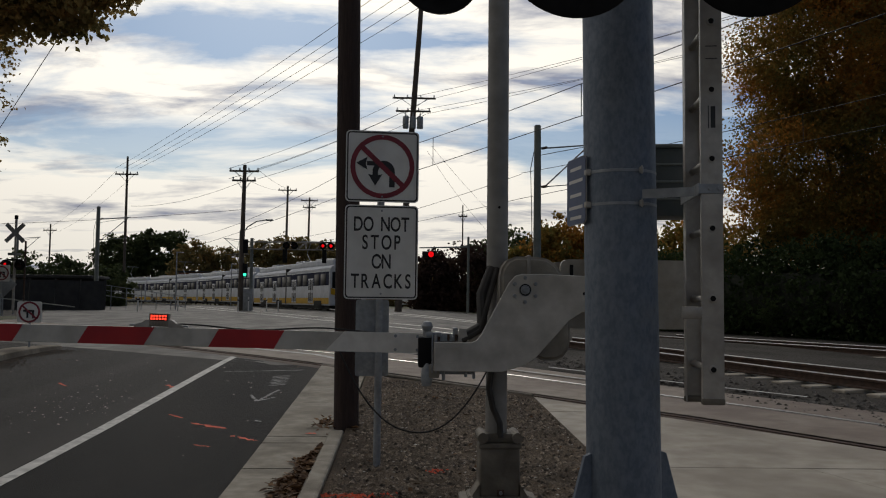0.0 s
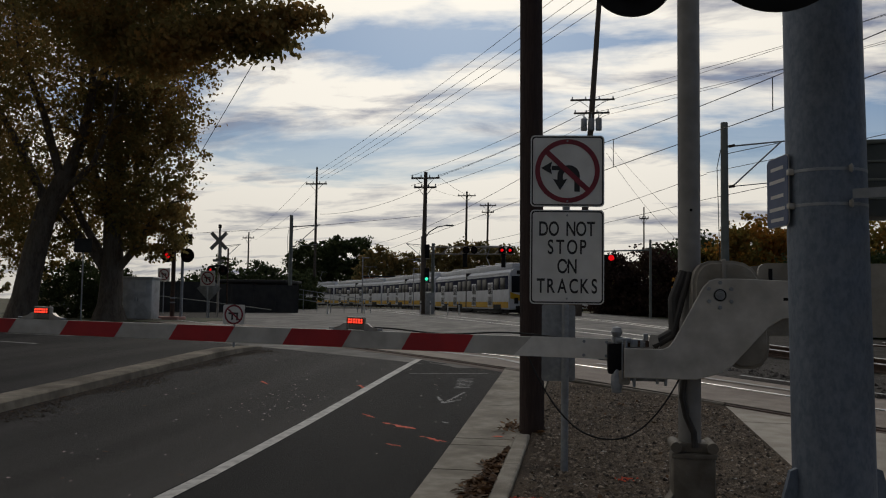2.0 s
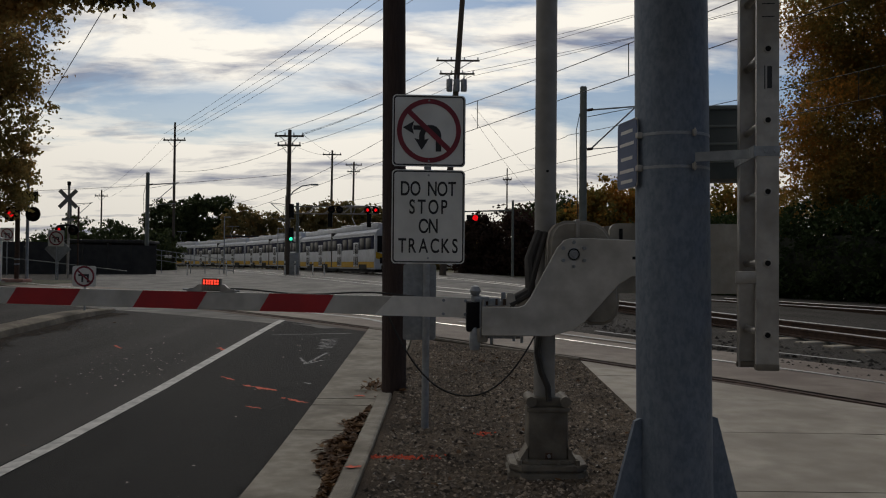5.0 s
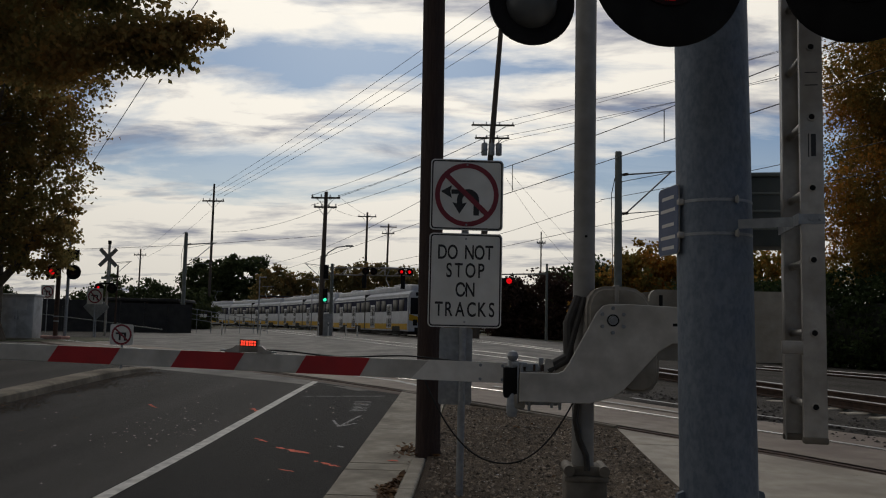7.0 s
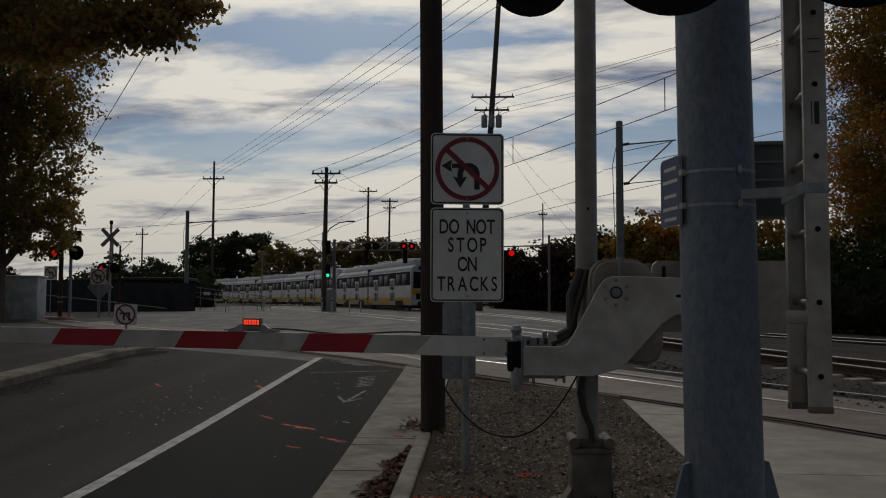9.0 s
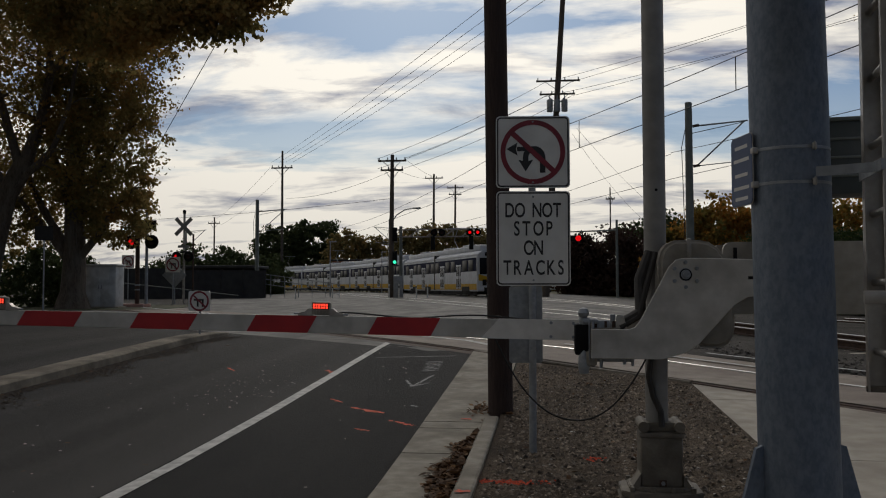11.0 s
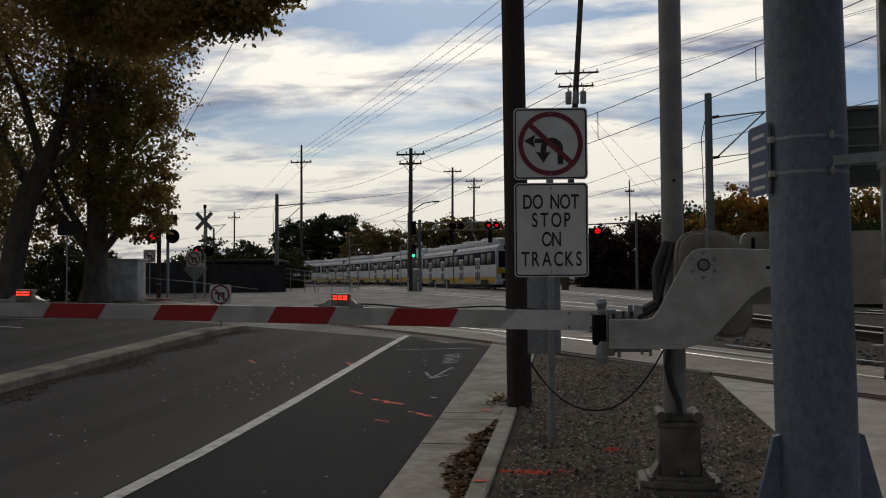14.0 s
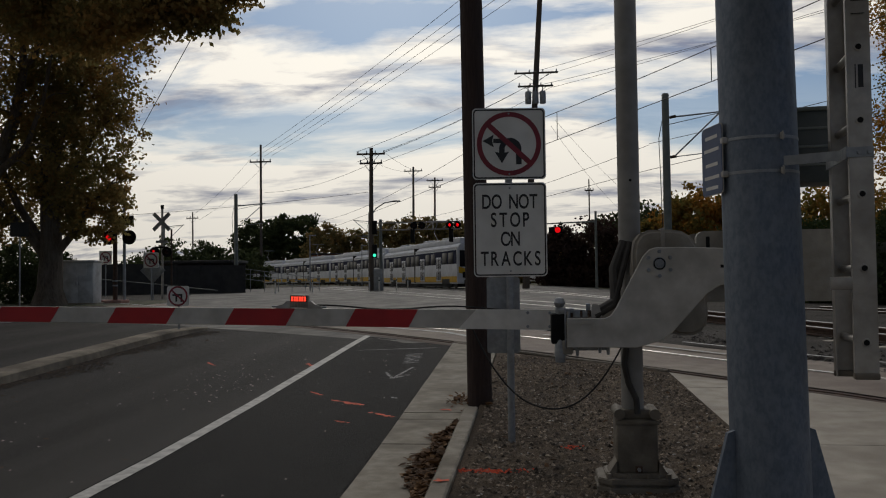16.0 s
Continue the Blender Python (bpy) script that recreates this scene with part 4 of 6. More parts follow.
for y in (0.0, 0.56):
    bm = bmesh.new()
    plate(bm, outline, y, y + 0.022, pose(PX_, PY_, PZ_))
    bmesh.ops.bevel(bm, geom=[e for e in bm.edges if abs(e.verts[0].co.y - e.verts[1].co.y) < 1e-6], offset=0.004, segments=1, affect="EDGES")
    sp = part("side_plate", bm, GREYPAINT if y else WHITEPAINT, gate, "scuffed pale grey side plate")
    if not y:
        m = pose(PX_, PY_, PZ_, 90, 0, 0)
        bm = bmesh.new()
        lathe(bm, [(0.0, 0.022), (0.016, 0.022), (0.018, 0.012), (0.028, 0.012), (0.030, 0.004), (0.037, 0.004), (0.040, 0.0)], m, 24)
        part("pivot_bolt", bm, GALV, sp, "worn steel pivot bolt")
        bm = bmesh.new()
        lathe(bm, [(0.0315, 0.0055), (0.036, 0.0055)], m, 24)
        part("pivot_gap", bm, BLACK, sp)
        for i in range(6):
            a = radians(30 + 60 * i)
            part("bolt", R_((PX_ + .075 * math.cos(a), PY_, PZ_ + .075 * math.sin(a)), (PX_ + .075 * math.cos(a), PY_ - .012, PZ_ + .075 * math.sin(a)), .013, .012, 6), GALV, sp)
        part("slot", B((PX_ + .40, PY_ - .0015, PZ_ - .02), (.075, .003, .018), 0.001), BLACK, sp)
        bm = bmesh.new()
        for sx, sz, wx, wz in ((0, .045, .13, .003), (0, -.045, .13, .003), (-.065, 0, .003, .09), (.065, 0, .003, .09)):
            box(bm, (PX_ - .47 + sx, PY_ - .001, PZ_ - .41 + sz), (wx, .003, wz))
        part("cast_panel", bm, WHITEPAINT, sp)
# housing between the plates
bm = bmesh.new()
plate(bm, [(-.15, -.30), (-.15, .08), (-.135, .145), (-.10, .19), (-.05, .212), (.09, .212), (.15, .20), (.205, .165), (.25, .10), (.28, .01), (.295, -.12), (.297, -.32), (.285, -.375), (.255, -.42), (.205, -.443), (.12, -.443), (-.05, -.36)], 0.06, 0.50, pose(PX_, PY_, PZ_))
bmesh.ops.bevel(bm, geom=[e_ for e_ in bm.edges if abs(e_.verts[0].co.y - e_.verts[1].co.y) < 1e-6], offset=0.022, segments=3, affect="EDGES")
hs = part("housing", bm, GREYPAINT, gate, "grey mechanism housing")
part("lid_strap", B((PX_ + .03, PY_ + .28, PZ_ + .212), (.025, .46, .012), .003), ALU, hs)
part("lid_hinge", B((PX_ + .03, PY_ + .05, PZ_ + .16), (.025, .012, .12), .003), ALU, hs)
# counterweight plates past the mast
for y in (0.10, 0.46):
    bm = bmesh.new()
    plate(bm, rounded(0.86, 0.44, 0.05, 4, 0.67, -0.02), y, y + 0.05, pose(PX_, PY_, PZ_))
    part("counterweight", bm, GREYPAINT, gate, "grey counterweight plate")
part("counterweight_slot", B((PX_ + .31, PY_ + .098, PZ_ + .10), (.022, .006, .13), 0.001), BLACK, gate)
# cables down the mast
bm = bmesh.new()
tube(bm, [(0.60, 5.65, 1.62), (0.53, 5.6, 1.45), (0.53, 5.58, 1.25), (0.42, 5.56, 1.18)], 0.036, 10)
tube(bm, [(0.63, 5.63, 1.62), (0.57, 5.57, 1.42), (0.52, 5.55, 1.22), (0.40, 5.53, 1.15)], 0.02, 8)
tube(bm, [(0.60, 5.645, 0.98), (0.585, 5.64, 0.84), (0.61, 5.645, 0.72), (0.655, 5.645, 0.62), (0.66, 5.63, 0.53)], 0.02, 8)
part("cable", bm, material("dusty_black_conduit", (.045, .04, .036), (.025, .023, .021), 12, .7), gate, "dusty black conduit")
# gate arm joint
AY = 5.62
jm = bmesh.new()
box(jm, (PX_ - .615, AY - .02, PZ_ - .40), (.09, .20, .19), None, .012)
part("hinge_block", jm, BLACK, gate)
for x_ in (-.572, -.548):
    part("hinge_link", B((PX_ + x_, AY - .13, PZ_ - .40), (.009, .03, .25), .003), GALV, gate)
part("hinge_cap", R_((PX_ - .60, AY - .1, PZ_ - .305), (PX_ - .60, AY - .1, PZ_ - .265), .03, .034, 14), GALV, gate)
part("hinge_top", B((PX_ - .565, AY - .1, PZ_ - .285), (.10, .07, .03), .008), GALV, gate)
bm = bmesh.new()
lathe(bm, [(0, -.075), (.03, -.068), (.036, -.03), (.034, .03), (.026, .06), (.02, .075)], pose(PX_ - .605, AY - .1, PZ_ - .54), 16)
part("hinge_foot", bm, GALV, gate)
part("hinge_post", R_((PX_ - .605, AY - .1, PZ_ - .48), (PX_ - .605, AY - .1, PZ_ - .30), .016, .016, 8), GALV, gate)
part("hinge_arm", B((PX_ - .56, AY - .11, PZ_ - .515), (.07, .05, .09), .012), GREYPAINT, gate)
for a_, b_, q_ in ((.50, .52, .57), (.36, .51, .55), (.31, .51, .56)):
    part("shear_bolt", R_((PX_ - a_, AY - .12, PZ_ - b_ + .02), (PX_ - a_, AY - .12, PZ_ - q_), .012, .009, 6), GALV, gate)
bm = bmesh.new()
box(bm, (PX_ - .50, AY + .02, PZ_ - .315), (.18, .06, .03), None, .004)
box(bm, (PX_ - .42, AY + .02, PZ_ - .275), (.03, .03, .06), pose(0, 0, 0), .004)
part("latch", bm, GALV, gate)
part("hinge_plate", B((PX_ - .555, AY - .06, PZ_ - .40), (.012, .16, .22), .003), ALU, gate)
part("hinge_plate", B((PX_ - .50, AY - .10, PZ_ - .305), (.11, .012, .05), .003), GALV, gate)
bm = bmesh.new()
plate(bm, [(-.42, -.33), (-.34, -.33), (-.36, -.25), (-.40, -.245)], .12, .13, pose(PX_, PY_, PZ_))
part("stop_tab", bm, ALU, gate)
bm = bmesh.new()
lathe(bm, [(0, -.036), (.026, -.027), (.037, 0), (.026, .027), (0, .036)], pose(PX_ - .605, AY - .1, PZ_ - .235), 16)
part("hinge_ball", bm, GALV, gate)
for x in (-.53, -.47, -.42):
    part("bolt", R_((PX_ + x, AY - .1, PZ_ - .325), (PX_ + x, AY - .1, PZ_ - .285), .011, .011, 6), RUST, gate)
part("lower_bracket", B((PX_ - .44, AY - .08, PZ_ - .525), (.26, .05, .022), .004), GALV, gate)

ARM_L, ARM_R = -6.75, 0.155
ARM = pose(ARM_R, 5.81, 1.121, 0, 1.04, 0.0)


def arm_half(x):
    """Half the height of the arm, which tapers to its tip."""
    return 0.064 - 0.0028 * abs(x)


bm = bmesh.new()
L = ARM_L - ARM_R
plate(bm, [(L, -arm_half(L)), (0, -arm_half(0)), (0, arm_half(0)), (L, arm_half(L))], -.0175, .0175, ARM)
bmesh.ops.bevel(bm, geom=list(bm.edges), offset=.003, segments=1, affect="EDGES")
armt = part("arm", bm, WHITEPAINT, gate, "white gate arm with red stripes")
bm = bmesh.new()
plate(bm, [(-.64, -.066), (0, -.066), (0, .066), (-.52, .066)], -.026, -.0185, ARM)
part("arm_root", bm, material("pale_bare_aluminium", (.74, .72, .68), (.64, .62, .58), 14, .5, .05), gate, "bare aluminium root plate")
for i, x in enumerate([-.912 - .845 * k for k in range(7)]):
    bm = bmesh.new()
    h0, h1 = arm_half(x - .45) - .0005, arm_half(x) - .0005
    plate(bm, [(x - .493, -h0), (x - .065, -h1), (x, h1), (x - .428, h0)], -.0205, -.0165, ARM)
    part("red_stripe", bm, REDPAINT, armt)
for x in (-.16, -.015):
    for z in (-.045, .045):
        part("rivet", rod(bmesh.new(), ARM @ Vector((x - .02, -.025, z)), ARM @ Vector((x - .02, -.033, z)), .011, .010, 8), GALV, armt)


def arm_light(x, lit):
    t = thing("gate_arm_light", "red flashing light clamped on the gate arm" if lit else "dark unlit light clamped on the gate arm", "signal light", "gate arm lights", ARM @ pose(x, 0, arm_half(x)))
    part("clamp_rod", R_((-.19, -.012, .012), (.19, -.012, .010), .006, .006, 8), GALV, t)
    for x_ in (-.105, .105):
        bm = bmesh.new()
        sg_ = 1 if x_ > 0 else -1
        plate(bm, [(sg_ * .06, .0), (sg_ * .16, .0), (sg_ * .155, .016), (sg_ * .11, .028), (sg_ * .085, .05), (sg_ * .06, .05)], -.022, .022)
        part("clamp_foot", bm, ALU, t, "pale cast clamp foot")
    part("case", B((0, 0, .050), (.13, .05, .088), .008), GREYPAINT, t)
    ln = part("lens", B((0, -.024, .066), (.116, .012, .046), .004), RED_OFF, t, "glowing red lens" if lit else "")
    for k in range(6):
        for z_ in (.056, .074):
            part("lens_led", B((-.045 + .018 * k, -.0315, z_), (.012, .003, .014)), RED_LED if lit else BLACK, ln)
    for k in range(6):
        part("case_rib", B((-.05 + .02 * k, -.0265, .026), (.006, .005, .026)), GREYPAINT, t)
    return t


arm_light(-1.731, True)
arm_light(-4.09, True)
bm = bmesh.new()
pts = [ARM @ Vector((x, .0, .071 + .012 * math.sin(x * 7))) for x in [-.30 - .06 * i for i in range(23)]]
tube(bm, pts, .006, 6)
a_, b_ = Vector((-.39, 5.79, 1.06)), Vector((.575, 5.66, .96))
pts = []
for i in range(33):
    k = i / 32
    p = a_.lerp(b_, k)
    p.z -= .46 * max(0.0, 1 - abs(2 * k - 1.0) ** 2.2)
    pts.append(p)
tube(bm, pts, .006, 6)
part("wire", bm, RUBBER, gate)

# ---- sign post ----
sg = thing("traffic_sign", "two white traffic signs on a steel post", "traffic sign", m=pose(-0.163, 7.08, 0, 0, 0, 5.5))
pz = ground_z(-0.163, 7.1) + 0.04
bm = bmesh.new()
rod(bm, (-0.01, 0.03, pz - .1), (-0.005, 0.035, 2.72), 0.03, 0.03, 14)
part("post", bm, GALV, sg, "galvanized round post")
bm = bmesh.new()
plate(bm, rounded(0.27, 0.62, 0.02, 3, -.06, 1.10), 0.07, 0.075)
part("back_plate", bm, GALV, sg, "bare metal back of a sign that faces away")


def sign_panel(w, h, cz):
    bm = bmesh.new()
    plate(bm, rounded(w, h, 0.035, 6, 0, cz), -0.002, 0.002)
    p = part("panel", bm, SIGNWHITE, sg, "dull white sheeting with black border")
    bm = bmesh.new()
    o, i = rounded(w - .018, h - .018, 0.03, 6, 0, cz), rounded(w - .040, h - .040, 0.022, 6, 0, cz)
    ov = [bm.verts.new((x, -.0032, z)) for x, z in o]
    iv = [bm.verts.new((x, -.0032, z)) for x, z in i]
    for k in range(len(ov)):
        bm.faces.new((ov[k], ov[(k + 1) % len(ov)], iv[(k + 1) % len(iv)], iv[k]))
    r = bmesh.ops.extrude_face_region(bm, geom=list(bm.faces))
    for v in r["geom"]:
        if isinstance(v, bmesh.types.BMVert):
            v.co.y += .001
    bmesh.ops.recalc_face_normals(bm, faces=bm.faces)
    part("border", bm, SIGNBLACK, p)
    for z in (cz + h / 2 - .045, cz - h / 2 + .045):
        part("bolt", R_((0, -.002, z), (0, -.008, z), .009, .008, 8), GALV, p)
    return p


low = sign_panel(0.597, 0.765, 1.796)
for words, z, w in (("DO NOT", 2.026, .45), ("STOP", 1.878, .31), ("ON", 1.722, .155), ("TRACKS", 1.562, .485)):
    lettering(words, 0.165, SIGNBLACK, low, -0.0032, z, w, 0.0022, .66)
part("worn_spot", B((-0.012, -0.0045, 1.722), (0.022, 0.0008, 0.034)), SIGNWHITE, low, "spot where the letter is worn away")
top = sign_panel(0.597, 0.585, 2.497)
# no left turn, no U-turn
CZ = 2.497


def flat(name, pts, mat, y=-0.0042, t=0.001):
    bm = bmesh.new()
    plate(bm, pts, y, y + t)
    return part(name, bm, mat, top, smooth=False)


def flat_ring(name, r0, r1, a0, a1, cx, cz, mat, y):
    bm = bmesh.new()
    o, i = arc(cx, cz, r1, a0, a1, 40), arc(cx, cz, r0, a0, a1, 40)
    for k in range(40):
        vs = [bm.verts.new((p[0], y, p[1])) for p in (o[k], o[k + 1], i[k + 1], i[k])]
        bm.faces.new(vs)
    bmesh.ops.remove_doubles(bm, verts=bm.verts, dist=1e-6)
    r = bmesh.ops.extrude_face_region(bm, geom=list(bm.faces))
    for v in r["geom"]:
        if isinstance(v, bmesh.types.BMVert):
            v.co.y += .001
    bmesh.ops.recalc_face_normals(bm, faces=bm.faces)
    return part(name, bm, mat, top, smooth=False)


flat_ring("red_ring", 0.222, 0.262, 0, 360, 0, CZ, SIGNRED, -0.0052)
flat("arrow", [(-.128, CZ + .006), (-.128, CZ + .042), (.0, CZ + .042), (.0, CZ + .006)], SIGNBLACK)
flat("arrow", [(-.214, CZ + .024), (-.123, CZ + .077), (-.137, CZ + .024), (-.123, CZ - .029)], SIGNBLACK, -.0044)
flat_ring("arrow", 0.046, 0.091, 0, 180, 0.010, CZ - .043, SIGNBLACK, -0.0046)
flat("arrow", [(.056, CZ - .169), (.101, CZ - .169), (.101, CZ - .043), (.056, CZ - .043)], SIGNBLACK, -.0048)
flat("arrow", [(-.081, CZ - .085), (-.036, CZ - .085), (-.036, CZ - .043), (-.081, CZ - .043)], SIGNBLACK, -.0050)
flat("arrow", [(-.118, CZ - .063), (-.0585, CZ - .158), (.001, CZ - .063), (-.0585, CZ - .079)], SIGNBLACK, -.0040)
c45, s45 = math.cos(radians(43)), math.sin(radians(43))
flat("slash", [(-.235 * c45 - .021 * s45, CZ + .235 * s45 - .021 * c45), (-.235 * c45 + .021 * s45, CZ + .235 * s45 + .021 * c45), (.235 * c45 + .021 * s45, CZ - .235 * s45 + .021 * c45), (.235 * c45 - .021 * s45, CZ - .235 * s45 - .021 * c45)], SIGNRED, -0.0062)

# dark utility pole at the kerb
up_ = thing("utility_pole", "dark creosoted wooden utility pole at the kerb", "utility pole")
bm = bmesh.new()
b0 = ground_z(-.545, 8.85) + .02
tube(bm, [(-.535, 8.85, b0 - .2), (-.55, 8.85, b0 + 1.4), (-.572, 8.85, 4), (-.605, 8.85, 7), (-.65, 8.85, 12)], .126, 22, .105)
part("pole", bm, CREOSOTE, up_)


# ---- far signals, poles and wires ----
def wooden_pole(x, y, h, arms, lean=(0, 0), r=0.16, drums=0, turn=0.0, label="weathered wooden utility pole with crossarms"):
    z0 = ground_z(x, y)
    t = thing("utility_pole", label, "utility pole", "utility poles", pose(x, y, z0, 0, 0, turn))
    part("pole", R_((0, 0, -.2), (lean[0], lean[1], h), r, r * .62, 10), OLDWOOD, t)
    for za, w in arms:
        f = za / h
        a = part("crossarm", B((lean[0] * f, lean[1] * f - .12, za), (w, .1, .12)), OLDWOOD, t)
        for k in range(4):
            xx = lean[0] * f + w * (-.46 + .92 * k / 3)
            part("insulator", R_((xx, lean[1] * f - .12, za + .06), (xx, lean[1] * f - .12, za + .24), .05, .035, 8), GALV, a)
        bm = bmesh.new()
        for s in (-1, 1):
            rod(bm, (lean[0] * f, lean[1] * f - .1, za - .7), (lean[0] * f + s * w * .3, lean[1] * f - .12, za - .05), .02, .02, 5)
        part("brace", bm, GALV, a)
    for k in range(drums):
        s = (-1.0, 1.15, .08)[k]
        zz = arms[-1][0] - .85
        f = zz / h
        bm = bmesh.new()
        lathe(bm, [(.0, -.45), (.2, -.43), (.22, -.36), (.22, .36), (.19, .43), (0, .45)], pose(lean[0] * f + s * .48, lean[1] * f - .25, zz), 16)
        rod(bm, (lean[0] * f + s * .48, lean[1] * f - .25, zz + .45), (lean[0] * f + s * .48, lean[1] * f - .25, zz + .75), .05, .03, 8)
        part("transformer", bm, GALV, t, "grey drum transformer")
    return t


wooden_pole(-0.45, 62.2, 26, [(15.35, 3.1), (14.4, 2.5)], (1.65, 0), .27, 3, 0, "wooden utility pole with crossarms and transformers")
wooden_pole(-24.6, 77.7, 13.2, [(11.6, 2.0)], (0, 0), .15)
wooden_pole(-13.6, 100.0, 13.7, [(13.2, 2.1)], (.1, 0), .18)
wooden_pole(-11.7, 105, 13.0, [(12.6, 2.0), (11.8, 1.5)], (.15, 0), .17)
wooden_pole(-44.0, 110.0, 9.8, [(9.0, 1.6)], (0, 0), .14)
wooden_pole(6.0, 91.0, 10.8, [(9.6, .9)], (0, 0), .1)
wooden_pole(-6.8, 105, 9.0, [(8.6, 1.5)], (0, 0), .14)


def wires(name, spans, r, label):
    t = thing(name, label, "wires")
    for a, b, sag in spans:
        a, b = Vector(a), Vector(b)
        pts = []
        for i in range(15):
            k = i / 14
            p = a.lerp(b, k)
            p.z -= sag * 4 * k * (1 - k)
            pts.append(p)
        part("wire", tube(bmesh.new(), pts, r, 4), RUBBER, t)
    return t


E_ = []
for dx in (-1.0, -.3, .35, 1.0):
    E_.append(((-24.6 + dx, 77.6, 12.9), (14 + dx * 1.6, 6, 13.6 + dx * .3), .6))
for dx in (-1.0, .9):
    E_.append(((-11.1 + dx, 60, 10.4), (.55 + dx, 62, 15.9), .3))
    E_.append(((.55 + dx, 62, 15.9), (38, 14, 17.4 + dx * .6), .8))
    E_.append(((.55 + dx, 62, 14.9), (38, 14.5, 15.6 + dx * .6), .8))
    E_.append(((-11.1 + dx, 60, 9.7), (.55 + dx, 62, 14.9), .3))
    E_.append(((-11.1 + dx, 60, 10.4), (-13.6 + dx, 100, 14.0), .3))
    E_.append(((-24.6 + dx, 77.6, 12.6), (-44 + dx, 110, 9.6), .5))
E_.append(((1.8, 62, 12.6), (12, 82, 6.5), .5))
E_.append(((1.5, 62, 12.2), (9, 76, 6.0), .6))
E_.append(((-11, 60, 9.6), (-24, 77, 9.5), .5))
E_.append(((-60, 62, 6.8), (-11, 60, 7.6), 1.0))
wires("overhead_wires", E_, .013, "thin black overhead power wires")
wires("overhead_wires", [((4.7, 6.5, 15.9), (-19.0, 38.2, 6.3), .05)], .014, "thin black service wire by the tree")
C_ = []
for n, z1 in ((12.1, 6.1), (19.6, 6.1)):
    a = NT * n + UT * 34
    b = NT * n + UT * (-6)
    c = NT * n + UT * 80
    C_ += [((a.x, a.y, z1), (b.x, b.y, z1), .05), ((a.x, a.y, z1 + 1.15), (b.x, b.y, z1 + 1.25), .45), ((a.x, a.y, z1), (c.x, c.y, z1 - .1), .1), ((a.x, a.y, z1 + 1.1), (c.x, c.y, z1 + .8), .5)]
    for k in (8, 18, 27):
        p = NT * n + UT * k
        q = (34 - k) / 40
        C_.append(((p.x, p.y, z1 - .03), (p.x, p.y, z1 + 1.15 + .1 * q - 1.8 * q * (1 - q)), 0))
wires("catenary_wires", C_, .012, "catenary and contact wires over the tracks")


def ocs_pole(x, y, h, reach, turn, label):
    z0 = ground_z(x, y)
    t = thing("catenary_pole", label, "catenary pole", "catenary poles", pose(x, y, z0, 0, 0, turn))
    part("pole", R_((0, 0, -.1), (0, 0, h), .15, .12, 14), GREENPOLE, t)
    part("cap", R_((0, 0, h), (0, 0, h + .05), .13, .1, 14), GREENPOLE, t)
    ar = part("bracket_arm", R_((.1, 0, h - .78), (reach, 0, h - .62), .03, .025, 8), GALV, t)
    part("tie_rod", R_((.1, 0, h - 1.02), (reach * .95, 0, h - .66), .014, .014, 6), GALV, ar)
    part("diagonal", R_((.3, 0, h - 2.1), (reach * .93, 0, h - .66), .028, .028, 8), GALV, ar)
    part("register_arm", R_((.15, 0, h - 2.15), (reach * .9, 0, h - 2.0), .018, .018, 6), GALV, ar)
    part("insulator", R_((.14, 0, h - .78), (.34, 0, h - .74), .05, .05, 10), RUST, ar)
    part("insulator", R_((.14, 0, h - 2.15), (.34, 0, h - 2.12), .05, .05, 10), RUST, ar)
    bm = bmesh.new()
    tube(bm, [(-.13, -.05, h - .9), (-.25, -.05, h - 1.5), (-.22, -.05, h - 2.6), (-.15, -.05, 1.5)], .014, 5)
    part("feeder_cable", bm, RUBBER, t)
    return t


ocs_pole(4.66, 30.45, 7.35, 1.95, 0, "tall grey-green steel catenary pole with bracket")
ocs_pole(-20.2, 58.2, 6.75, 2.1, 0, "grey steel catenary pole with bracket arm")
ocs_pole(-14.2, 76, 6.6, -1.5, 0, "distant steel catenary pole")
ocs_pole(-34, 78, 6.6, 2.0, 0, "distant steel catenary pole")

# utility pole that also carries a street lamp and traffic signals
sl = wooden_pole(-11.15, 60.0, 10.0, [(9.55, 2.0), (8.9, 1.6)], (.1, 0), .2, 0, 0, "tall pole with crossarms, street lamp and traffic signals")
bm = bmesh.new()
tube(bm, [(.1, 0, 5.3), (.4, 0, 5.75), (1.0, 0, 6.12), (1.6, 0, 6.22)], .04, 8)
part("lamp_arm", bm, GALV, sl)
part("lamp_head", B((1.85, 0, 6.22), (.55, .22, .12), .05), GALV, sl)
for zz, dx in ((4.4, .3), (2.75, .3)):
    h = part("signal_head", B((dx, -.1, zz), (.32, .22, .95), .03), BLACK, sl)
    for k in range(3):
        bm = bmesh.new()
        lathe(bm, [(0, .03), (.09, .02), (.12, 0)], pose(dx, -.215, zz + .29 - .29 * k, 90, 0, 0), 14)
        part("lens", bm, GREEN_ON if (k == 2 and zz < 3) else BLACK, h, "lit green lens" if (k == 2 and zz < 3) else "")
part("cabinet", B((.6, -.4, .75), (.6, .5, 1.5), .02), GALV, sl)


